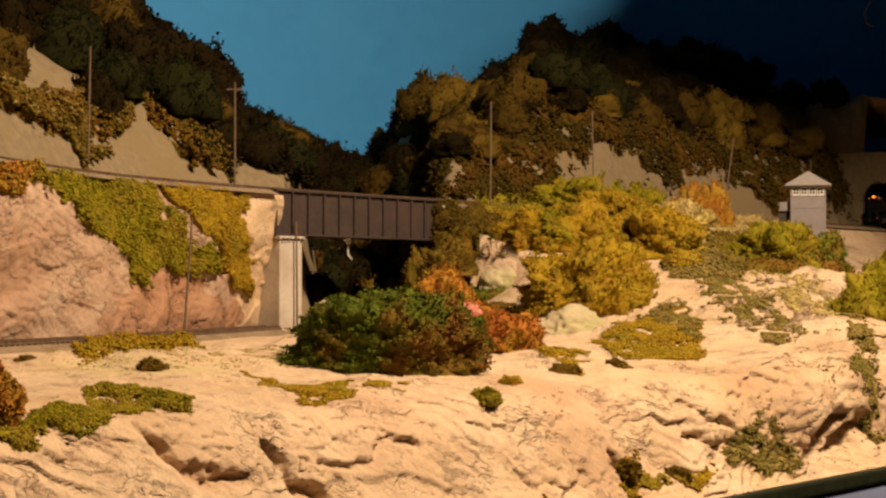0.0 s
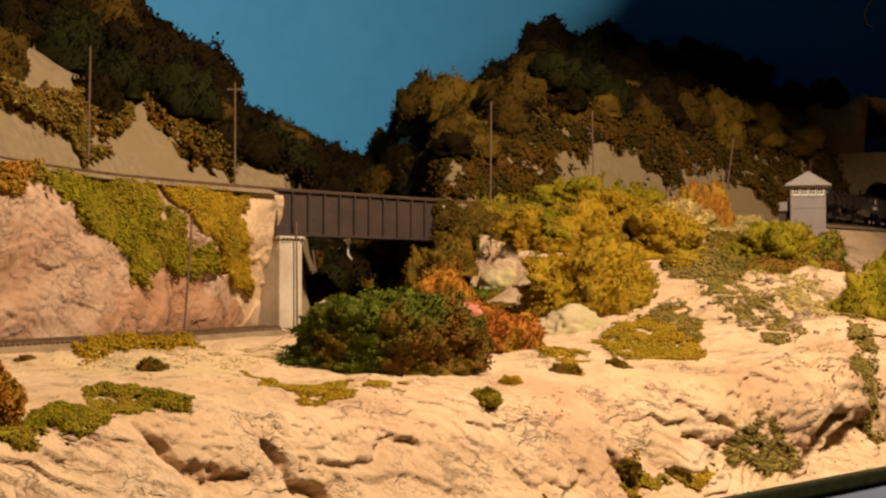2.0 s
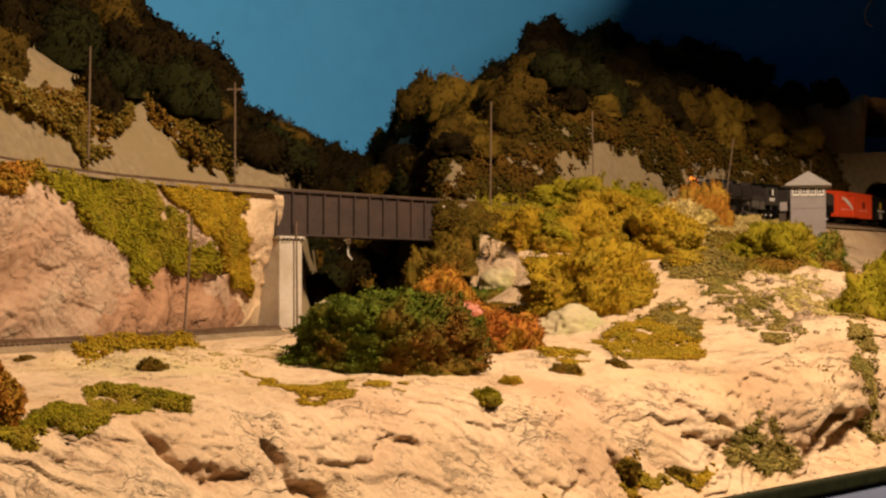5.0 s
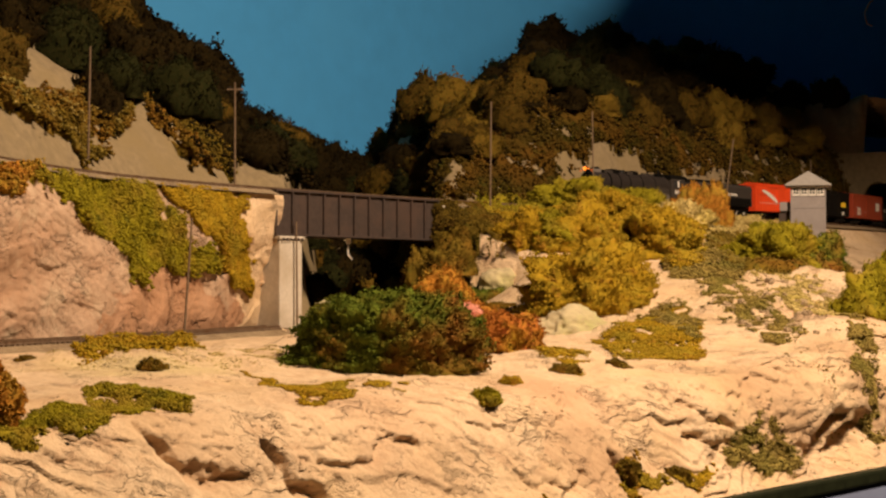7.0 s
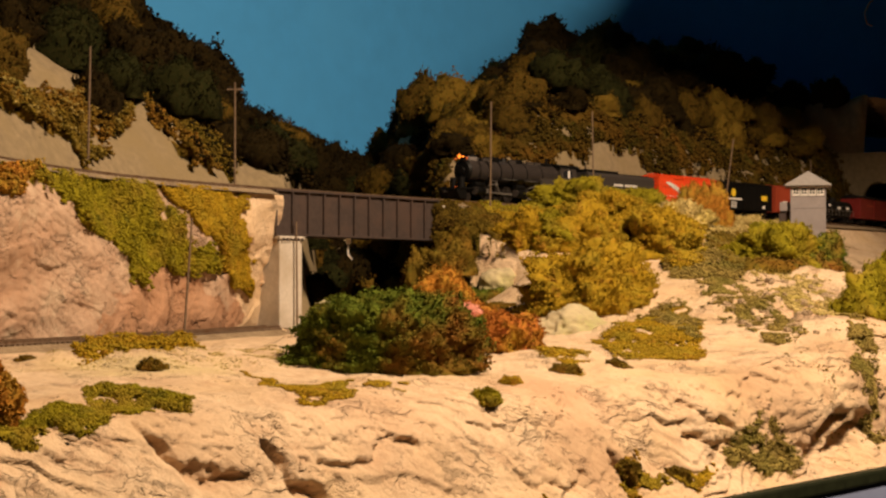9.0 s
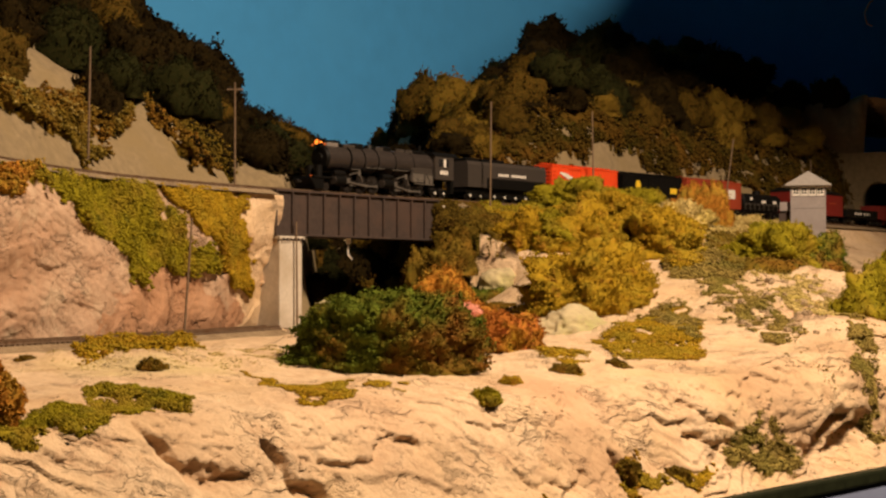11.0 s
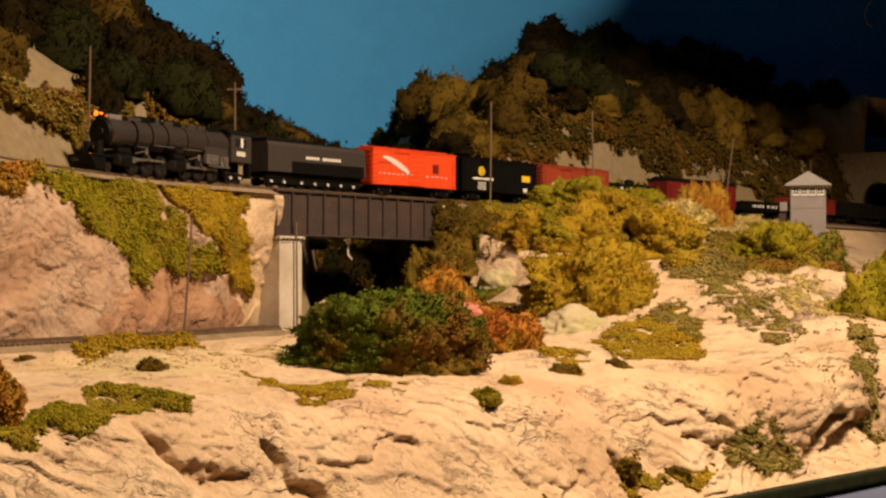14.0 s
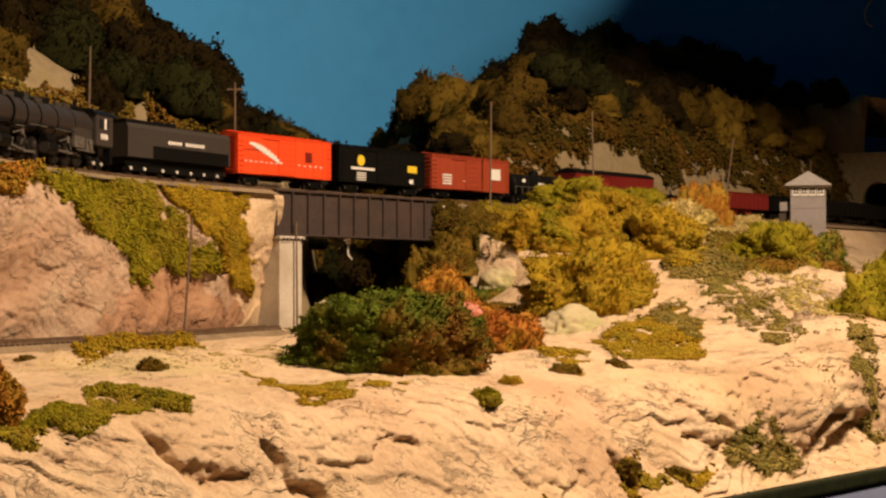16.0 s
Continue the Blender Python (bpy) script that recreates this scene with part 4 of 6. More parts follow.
turf([(.000, 1.80), (.052, 1.956), (.080, 1.86), (.100, 1.762), (.079, 1.72), (.047, 1.748), (.005, 1.765)], 5000, .0017, .007, "olive", "dark olive foam turf beside the bridge end", 86, holes=-2)
turf([(.218, 1.692), (.275, 1.73), (.32, 1.76), (.313, 1.632), (.258, 1.608), (.231, 1.614)], 4500, .0016, .006, "straw", "straw olive foam turf below the knoll", 87, holes=-.5)
turf([(.331, 1.318), (.352, 1.35), (.375, 1.35), (.362, 1.316), (.337, 1.300)], 2500, .0013, .005, "straw", "straw olive foam turf low in the rock cleft", 88, holes=-.1)
turf([xy(.22, .36), xy(.30, .40), xy(.34, .52), xy(.28, .58), xy(.22, .46)], 3000, .0015, .003, "olive", "dull olive turf in the gap beside the bridge", 18)
turf([(-.275, 1.10), (-.20, 1.20), (-.13, 1.24), (-.10, 1.12), (-.17, 1.04), (-.24, 1.02)], 2200, .0008, .0008, "cream", "thin straw flock on the bare ledge", 83, holes=.12, mat=False)
turf([xy(.20, .10), xy(.50, .10), xy(.50, .02), xy(.20, .02)], 2200, .0012, .003, "straw", "olive flock in the clefts of the rocks", 84, holes=.30, mat=False)
turf([(-.176, 1.152), (-.140, 1.30), (-.110, 1.144), (-.142, 1.112)], 1400, .0009, .001, "cream", "thin straw flock on the bare ledge", 19, holes=.1, mat=False)

bush(-.040, 1.155, .076, .055, .046, "green_dark", "large dark green foam bush with rusty patches on the ledge", 21, n=12000, crumb=.0012, lump=.22, freq=1.4, sink=.2)
bush(.000, 1.50, .028, .028, .034, "orange", "rusty red foam bush beside the large green bush", 22, n=3000, z=-.022)
bush(.024, 1.42, .034, .030, .036, "red", "rusty red foam bush beside the large green bush", 23, n=3000)
bush(.046, 1.28, .030, .026, .026, "red", "rusty red foam bush beside the large green bush", 24, n=2600)
bush(.146, 1.585, .080, .052, .060, "gold", "large golden foam bush on the slope of the knoll", 25, n=12000, crumb=.0012, lump=.30, freq=1.9, turn=30, z=-.018)
bush(.058, 1.79, .030, .028, .020, "olive", "dark olive foam bush beside the bridge end", 26, n=2600, z=.052)
bush(.020, 1.78, .024, .024, .022, "olive", "dark olive foam bush beside the bridge end", 27, n=2000, z=.045)
bush(-.004, 1.79, .022, .022, .028, "olive", "dark olive foam bush in the gap under the bridge", 50, n=1600, z=.025)
bush(.012, 1.72, .026, .024, .028, "olive", "dark olive foam bush in the gap under the bridge", 51, n=1800, z=.02)
bush(.050, 1.72, .026, .022, .022, "green_dark", "dark green foam bush on the gap's side", 52, n=1800)
# brown cover and bushes added over the lit gap side to stand for its shade
turf([(-.085, 1.70), (-.085, 1.84), (.03, 1.84), (.03, 1.68), (-.02, 1.66)], 7000, .0022, .007, "brown", "dark brown foam cover added as shade on the side of the gap", 82, holes=-.9)
bush(-.030, 1.78, .020, .020, .036, "brown", "dark brown foam bush added to darken the bridge end", 57, n=1800, z=-.015)
bush(-.022, 1.74, .022, .020, .042, "olive", "dark olive foam bush in the gap under the bridge", 55, n=1800, z=-.01)
bush(-.004, 1.68, .022, .020, .036, "olive", "dark olive foam bush in the gap under the bridge", 56, n=1800, z=-.02)
bush(.098, 1.74, .040, .032, .036, "gold", "golden green foam bush on the knoll", 58, n=4000)
bush(.165, 1.745, .050, .034, .036, "gold", "golden foam bush on the knoll", 59, n=4500)
bush(.118, 1.76, .045, .04, .032, "green", "yellow green foam bush on the knoll", 28, n=4500, turn=40)
bush(.190, 1.80, .055, .045, .030, "gold", "golden green foam bush on the knoll", 29, n=5000, turn=40)
bush(.150, 1.86, .05, .04, .026, "green", "yellow green foam bush on the knoll", 30, n=4000, turn=40)
bush(.230, 1.71, .042, .036, .042, "gold", "golden foam bush on the knoll", 31, n=3500)
bush(.235, 1.94, .05, .04, .024, "green", "yellow green foam bush on the knoll", 32, n=3500, turn=40)
bush(.318, 2.02, .030, .026, .046, "orange", "round golden and rust foam bush beside a pole", 33, n=3200)
bush(.340, 2.03, .022, .020, .046, "orange", "rust orange foam bush beside a pole", 34, n=2200)
bush(.275, 1.86, .040, .034, .024, "cream", "pale straw foam bush on the knoll", 35, n=3000, turn=40)
bush(.395, 2.10, .045, .036, .026, "cream", "pale straw foam bush below the tower", 36, n=3200, turn=40)
bush(.352, 1.71, .052, .038, .036, "green", "olive green foam bush above the stony slope", 37, n=4500, turn=20)
bush(.400, 1.74, .042, .032, .034, "green_dark", "dark green foam bush above the stony slope", 38, n=3000)
bush(.424, 1.53, .046, .036, .050, "green", "golden green foam bush at the layout's cleft", 39, n=4000)
bush(-.215, .755, .016, .016, .030, "orange", "rust orange foam bush at the ledge's end", 40, n=1800, crumb=.0013)
bush(-.182, 1.01, .0085, .007, .006, "olive", "small dark brown foam tuft on the bare ledge", 41, sub=4, n=500, crumb=.0011)
bush(-.28, 1.075, .006, .005, .003, "olive", "small dark brown foam tuft on the bare ledge", 42, sub=4, n=300, crumb=.001)
bush(.026, 1.00, .010, .008, .007, "green", "small green foam tuft on the rock edge", 43, sub=4, n=600, crumb=.0012)
bush(.045, 1.085, .008, .007, .005, "gold", "small golden foam tuft on the rock edge", 44, sub=4, n=500, crumb=.0012)
bush(.087, 1.15, .011, .008, .005, "olive", "small dark brown foam tuft on the rock edge", 45, sub=4, n=500, crumb=.0012)
bush(.129, 1.19, .010, .008, .005, "olive", "small dark brown foam tuft on the rock edge", 46, sub=4, n=500, crumb=.0012)
bush(.120, 1.05, .008, .008, .016, "olive", "dark olive foam tuft at the foot of the rocks", 47, sub=4, n=700, crumb=.0013)
bush(.156, 1.082, .009, .008, .008, "olive", "small brown foam tuft at the foot of the rocks", 48, sub=4, n=500, crumb=.0012)
bush(.058, .965, .006, .006, .008, "gold", "small golden foam tuft at the foot of the rocks", 49, sub=4, n=400, crumb=.0012)


bush(.020, 1.385, .011, .010, .013, "pink", "faded pink fibre tuft among the red bushes", 53, sub=4, n=250, crumb=.0009, z=-.026)
bush(.037, 1.27, .008, .007, .008, "pink", "faded pink fibre tuft among the red bushes", 54, sub=4, n=200, crumb=.0009, z=-.040)


def thicket(poly, n, r0, r1, tints, seed, label):
    rs = np.random.RandomState(seed)
    x, y, z, _ = spots(poly, n * 6, rs)
    done = []
    for a, b in zip(x, y):
        r = r0 + (r1 - r0) * rs.rand()
        if len(done) >= n or any((a - c) ** 2 + (b - d) ** 2 < (.7 * r) ** 2 for c, d in done):
            continue
        done.append((a, b))
        clump(a, b, r, r * (.7 + .4 * rs.rand()), tints[rs.randint(len(tints))], rs, label)


HILL_A = [(-.389, 1.406), (-.37, 1.45), (-.345, 1.496), (-.33, 1.60), (-.31, 1.602), (-.305, 1.546), (-.313, 1.496), (-.311, 1.464), (-.325, 1.434), (-.335, 1.44), (-.346, 1.414), (-.357, 1.398), (-.385, 1.34)]
HILL_B = [(-.299, 1.632), (-.286, 1.676), (-.286, 1.868), (-.262, 1.90), (-.227, 1.748), (-.219, 1.664), (-.235, 1.61), (-.253, 1.58), (-.277, 1.592), (-.292, 1.58)]
HILL_C = [(-.300, 1.90), (-.30, 2.20), (-.27, 2.40), (-.185, 2.30), (-.165, 1.95), (-.173, 1.732), (-.191, 1.722), (-.231, 1.848)]


def strip(s0, s1, w0, w1, n=9):
    """A plan outline between two distances behind the upper track."""
    a = [along(s0 + (s1 - s0) * k / n, w0).translation.xy for k in range(n + 1)]
    b = [along(s0 + (s1 - s0) * k / n, w1).translation.xy for k in range(n + 1)]
    return [tuple(p) for p in a + b[::-1]]


for s0, s1, w0, n, seed in ((-.12, -.43, -.040, 15000, 71), (-.42, -.63, -.060, 9000, 72), (-.62, -.72, -.046, 5500, 79), (-.71, -.93, -.056, 9000, 80), (-.92, -1.28, -.042, 9000, 81)):
    turf(strip(s0, s1, w0, -.27), n, .0029, .014, "brown", "golden brown foam cover on the wooded hill", seed, holes=-.55)
# near-black cover: the upper hill's shade is partly in this colour
turf(strip(-.30, -1.28, -.09, -.42), 12000, .0034, .020, "woods", "dark brown foam cover, darkened for shade, on the wooded hill", 73, holes=-.3)
turf(HILL_A, 7000, .0024, .012, "olive", "golden brown foam cover on the slope above the track", 74)
turf(HILL_A, 1800, .0022, .014, "straw", "straw brown foam tufts on the slope above the track", 75, holes=.0)
turf(HILL_B, 7000, .0025, .014, "olive", "dark golden foam cover on the slope above the track", 76)
turf(HILL_B, 3500, .0025, .016, "woods", "dark brown foam cover on the slope above the track", 77, holes=-.1)
turf(HILL_C, 9000, .0032, .020, "woods", "dark brown foam cover, darkened for shade, at the hill's shoulder", 78, holes=-.5)
# wall of near-black shrubs added in place of the deep shade behind the bridge
thicket([(-.17, 1.86), (-.05, 1.86), (-.02, 1.98), (-.02, 2.12), (-.16, 2.12)], 26, .018, .032, ("woods_green", "woods"), 64, "near-black foam shrub added as shade behind the bridge")
thicket(strip(-.22, -1.1, -.085, -.24), 48, .017, .032, ("woods", "brown", "olive", "woods"), 63, "golden brown foam shrub behind the upper track")


# ---- loose stones on the slope ----
def stones():
    rs = np.random.RandomState(8)
    shapes = []
    for i in range(6):
        bm = bmesh.new()
        bmesh.ops.create_icosphere(bm, subdivisions=2, radius=1)
        for v in bm.verts:
            v.co *= .75 + .5 * rs.rand() * .6
            v.co.z *= .7
        me = bpy.data.meshes.new("stone")
        bm.to_mesh(me)
        bm.free()
        me.materials.append(M["plaster"])
        shapes.append(me)
    x, y, z, _ = spots([(.256, 1.596), (.302, 1.632), (.362, 1.616), (.377, 1.52), (.319, 1.384), (.279, 1.376), (.261, 1.496)], 90, rs)
    for a, b, c in zip(x, y, z):
        ob = new("stone", shapes[rs.randint(6)])
        r = .0018 + .0035 * rs.rand() ** 2
        ob.matrix_world = Matrix.Translation((a, b, c + EYE_Z + r * .2)) @ pose(0, 0, 0, rs.rand() * 40, rs.rand() * 40, rs.rand() * 360) @ Matrix.Diagonal((r * 1.3, r, r, 1))
        tagged(ob, "pale cream plaster stone on the slope", "stone", "loose stones")


stones()


def boulder(x, y, z, rx, ry, rz, turn, seed):
    """A rounded plaster boulder with broken facets."""
    v, f = ICO[5]
    o = seed * 3.7
    r = .86 + .16 * fbm(v[:, 0] * 1.3 + o, v[:, 1] * 1.3, v[:, 2] * 1.3, 4, .55) + .10 * facets(v[:, 0] + o, v[:, 1], v[:, 2], .8, .8, .6, seed)
    me = mesh_np("boulder", v * r[:, None] * (rx, ry, rz), f, M["boulder"], True)
    ob = new("boulder", me)
    ob.matrix_world = pose(x, y, EYE_Z + z, 0, 0, turn)
    tagged(ob, "greenish cream plaster boulder half sunk in the slope", "boulder", "boulders below the knoll")


boulder(.118, 1.49, -.046, .040, .034, .030, 20, 4)
boulder(.060, 1.728, -.004, .026, .024, .026, 0, 9)
boulder(-.128, 1.70, -.040, .014, .016, .026, 0, 6)
boulder(-.176, 1.70, -.034, .018, .015, .034, 0, 12)


# ---- poles ----
def pole(x, y, z0, z1, lean=0.0, arm=False, r=.0011):
    po = empty("utility_pole", Matrix.Translation((x, y, EYE_Z + z0)) @ pose(0, 0, 0, 0, lean, 0), "slender weathered wooden utility pole beside the track", "pole", "poles along the tracks")
    h = z1 - z0
    bm = bmesh.new()
    rod(bm, (0, 0, -.006), (0, 0, h), r * 1.1, r * .75, 9)
    part("shaft", bm, M["wood"], po)
    if arm:
        bm = bmesh.new()
        box(bm, -.0085, .0085, -.0012, -.0002, h * .93, h * .93 + .0016, .0002)
        part("crossarm", bm, M["wood"], po)
        for k in (-.007, -.004, .004, .007):
            bm = bmesh.new()
            rod(bm, (k, -.0007, h * .93 + .0016), (k, -.0007, h * .93 + .0034), .0004, .0003, 6)
            part("insulator", bm, M["girder"], po)


pole(-.2255, 1.40, -.046, .059, 3.6)
pole(-.1455, 1.605, -.046, .064, -.6)
pole(-.319, 1.44, .090, .215, .9)
pole(-.211, 1.626, .090, .206, .0, True)
pole(.0545, 1.85, .090, .212, .5)
pole(.189, 2.009, .080, .218, -.8)
pole(.389, 2.237, .080, .205, 7.5)


# ---- tower ----
M.update(
    tower=surface("grey_tower_paint", (.30, .27, .27), .75, grain=200, vary=.08, bump=.15, second=(.27, .24, .24), big=40),
    tower_roof=surface("grey_roof_card", (.36, .33, .31), .85, grain=350, vary=.15, bump=.3),
    frame_white=surface("white_window_paint", (.78, .75, .70), .6, grain=200, vary=.05, bump=.05),
    dark_glass=surface("dark_window", (.02, .02, .022), .12, grain=50, vary=.1, bump=0, spec=.6),
)


def build_tower():
    tw = empty("lineside_tower", Matrix.Translation((.512, 2.25, EYE_Z)) @ pose(0, 0, 0, 0, 0, -12.8), "small grey lineside tower with a pyramid roof and white windows", "tower")
    hw, base, sill, eave, tip = .0228, .040, .1245, .1385, .1605
    bm = bmesh.new()
    box(bm, -hw, hw, -hw, hw, base, sill - .001, .0004)
    box(bm, -hw + .003, hw - .003, -hw + .003, hw - .003, sill - .001, eave)
    part("wall", bm, M["tower"], tw)
    for z in (.107, .068):
        bm = bmesh.new()
        box(bm, -hw - .0006, hw + .0006, -hw - .0006, hw + .0006, z, z + .0012, .0002)
        part("band", bm, M["tower"], tw)
    for sgn in (-1, 1):
        bm = bmesh.new()
        box(bm, sgn * hw - .0012, sgn * hw + .0012, -hw - .0008, -hw + .0006, base, eave, .0002)
        part("corner_board", bm, M["tower"], tw)
    for i in range(4):
        x = -.0165 + .011 * i
        bm = bmesh.new()
        for a, b, c, d in ((-.0048, -.0034, sill, eave - .0012), (.0034, .0048, sill, eave - .0012), (-.0034, .0034, sill, sill + .0026), (-.0034, .0034, eave - .0030, eave - .0012), (-.0005, .0005, sill + .0026, eave - .003), (-.0034, -.0005, sill + .0056, sill + .0064), (.0005, .0034, sill + .0056, sill + .0064)):
            box(bm, x + a, x + b, -hw - .0004, -hw + .0012, c, d)
        fr = part("window", bm, M["frame_white"], tw, "white four-pane window frame")
        bm = bmesh.new()
        box(bm, x - .0034, x + .0034, -hw + .0013, -hw + .0018, sill + .001, eave - .0015)
        part("pane", bm, M["dark_glass"], fr, "dark glass pane")
    bm = bmesh.new()
    e = .0315
    lo = [bm.verts.new((a * e, b * e, z)) for z in (eave - .0002, eave + .0012) for a, b in ((-1, -1), (1, -1), (1, 1), (-1, 1))]
    top = bm.verts.new((0, 0, tip))
    bm.faces.new(lo[:4][::-1])
    for k in range(4):
        bm.faces.new((lo[k], lo[(k + 1) % 4], lo[4 + (k + 1) % 4], lo[4 + k]))
        bm.faces.new((lo[4 + k], lo[4 + (k + 1) % 4], top))
    part("roof", bm, M["tower_roof"], tw, "grey pyramid roof")
    bm = bmesh.new()
    rod(bm, (.004, 0, tip - .004), (.004, 0, tip + .015), .0005, .0003, 6)
    part("finial", bm, M["wood"], tw)
    # side stair and landing
    bm = bmesh.new()
    box(bm, -hw - .016, -hw - .0005, -.012, .010, .104, .1165, .0005)
    part("landing_box", bm, M["tower"], tw)
    bm = bmesh.new()
    box(bm, -hw - .017, -hw - .0005, -.008, .010, base, .1035)
    part("stair_side", bm, M["girder"], tw, "dark boarded stair side")


build_tower()


# ---- small things: a pale bracket under the bridge, a wire hook under the shelf ----
def bracket():
    br = empty("hanging_bracket", along(.035, .012, RAIL - .0487), "small pale bracket hanging under the girder bridge", "bracket")
    bm = bmesh.new()
    box(bm, -.003, .003, -.001, .001, -.006, .0002, .0003)
    part("plate", bm, M["frame_white"], br)
    bm = bmesh.new()
    rod(bm, (.001, 0, -.006), (.001, 0, -.017), .0008, n=8)
    rod(bm, (.001, 0, -.017), (-.005, 0, -.022), .0008, n=8)
    part("arm", bm, M["frame_white"], br)


bracket()


def hook():
    pts = [(.712, 2.62, EYE_Z + .751), (.712, 2.62, EYE_Z + .475), (.698, 2.62, EYE_Z + .462), (.690, 2.62, EYE_Z + .445), (.694, 2.62, EYE_Z + .428), (.703, 2.62, EYE_Z + .424)]
    bm = bmesh.new()
    for a, b in zip(pts, pts[1:]):
        rod(bm, a, b, .0013, n=8)
    ob = part("wire_hook", bm, M["steel"], None, "thin bent metal wire hook hanging below the shelf")
    ob["category"] = "hook"


hook()


# ---- the train ----
def travel(t):
    d = (t - 14) / 10
    return 1.0409 * d - .0846 * d ** 2 + .4533 * d ** 3 + .5657 * d ** 4 + .1831 * d ** 5


M.update(
    red_car=surface("orange_red_car_paint", (.75, .075, .018), .45, grain=300, vary=.05, bump=.05),
    brown_car=surface("boxcar_red_paint", (.30, .05, .022), .5, grain=300, vary=.1, bump=.05),
    dark_red=surface("dark_red_car_paint", (.16, .015, .012), .5, grain=300, vary=.1, bump=.05),
    black_car=surface("black_car_paint", (.005, .0047, .0045), .5, grain=300, vary=.2, bump=.05, spec=.14),
    grey_boiler=surface("graphite_boiler_paint", (.075, .062, .058), .42, metal=.65, grain=300, vary=.15, bump=.05, spec=.6),
    tender_grey=surface("dark_grey_tender_paint", (.046, .039, .035), .4, grain=300, vary=.1, bump=.05),
    tender_pale=surface("pale_grey_casing_paint", (.17, .15, .14), .5, grain=300, vary=.1, bump=.05),
    white=surface("white_lettering", (.75, .72, .68), .6, grain=300, vary=.1, bump=0),
    yellow=surface("yellow_emblem", (.75, .52, .03), .6, grain=300, vary=.1, bump=0),
    silver=surface("bright_metal", (.20, .18, .16), .3, metal=.5, grain=300, vary=.2, bump=.05),
    wheel_steel=surface("dark_wheel_metal", (.03, .025, .022), .4, metal=.4, grain=300, vary=.2, bump=.05),
    hub=surface("bright_hub_metal", (.85, .82, .76), .25, metal=.3, grain=300, vary=.1, bump=0),
    lamp=glow("headlight_glow", (1.0, .24, .025), 1.8),
    marker=glow("marker_glow", (.6, .12, .02), .5),
)
CARS, WHEELS, RODS = [], [], []


def wheelset(parent, x, r, hub=None):
    """An axle with its two wheels under a truck or frame; rolls with the train."""
    bm = bmesh.new()
    rod(bm, (0, -.0105, 0), (0, .0105, 0), .0010, n=8)
    for y in (-.0088, .0088):
        rod(bm, (0, y - .0009, 0), (0, y + .0009, 0), r, n=20)
        rod(bm, (0, y * .9 - .0003, 0), (0, y * .9 + .0003, 0), r * 1.10, n=20)
    ws = part("wheelset", bm, M["wheel_steel"], parent)
    ws.matrix_local = pose(x, 0, 0)
    WHEELS.append((ws, x, r))
    return ws


def truck(car, x, base=.0193, r=.0048):
    """A two-axle freight truck: side frames, bolster and two wheelsets."""
    bm = bmesh.new()
    for sgn in (-1, 1):
        y = sgn * .0122
        box(bm, -base / 2 - .003, base / 2 + .003, y - .0008, y + .0008, .0012, .0028, .0003)
        box(bm, -base / 2 + .002, base / 2 - .002, y - .0008, y + .0008, -.0024, -.0010, .0003)
        for k in (-1, 1):
            box(bm, k * base * .22 - .0008, k * base * .22 + .0008, y - .0007, y + .0007, -.0012, .0020)
            box(bm, k * base / 2 - .0016, k * base / 2 + .0016, y - .0012, y + .0012, -.0014, .0022, .0003)
        for k in (-.0012, .0012):
            rod(bm, (k, y, -.0012), (k, y, .0014), .0009, n=8)
    box(bm, -.0025, .0025, -.0122, .0122, .0005, .0032)
    tr = part("truck", bm, M["black_car"], car)
    tr.matrix_local = pose(x, 0, r)
    for k in (-1, 1):
        wheelset(tr, k * base / 2, r)
    for k in (-1, 1):
        bm = bmesh.new()
        rod(bm, (k * base / 2, .0133, 0), (k * base / 2, .0140, 0), .0008, n=8)
        part("journal_cap", bm, M["silver"], tr, "bright journal cap")
    return tr


def coupler(car, x, sgn):
    bm = bmesh.new()
    box(bm, x - .0005 * sgn, x + .0055 * sgn, -.0008, .0008, .0085, .0102) if sgn > 0 else box(bm, x + .0055 * sgn, x - .0005 * sgn, -.0008, .0008, .0085, .0102)
    box(bm, min(x + .004 * sgn, x + .0065 * sgn), max(x + .004 * sgn, x + .0065 * sgn), -.0018, .0018, .0078, .0110, .0005)
    part("coupler", bm, M["wheel_steel"], car)


def panel(car, name, mat, x0, x1, z0, z1, y, label="", skew=0.0, proud=.00025):
    """A thin painted or lettered patch on the camera-side wall."""
    bm = bmesh.new()
    for v in box(bm, x0, x1, y, y + proud, z0, z1):
        v.co.x += skew * (v.co.z - z0)
    return part(name, bm, M[mat], car, label)


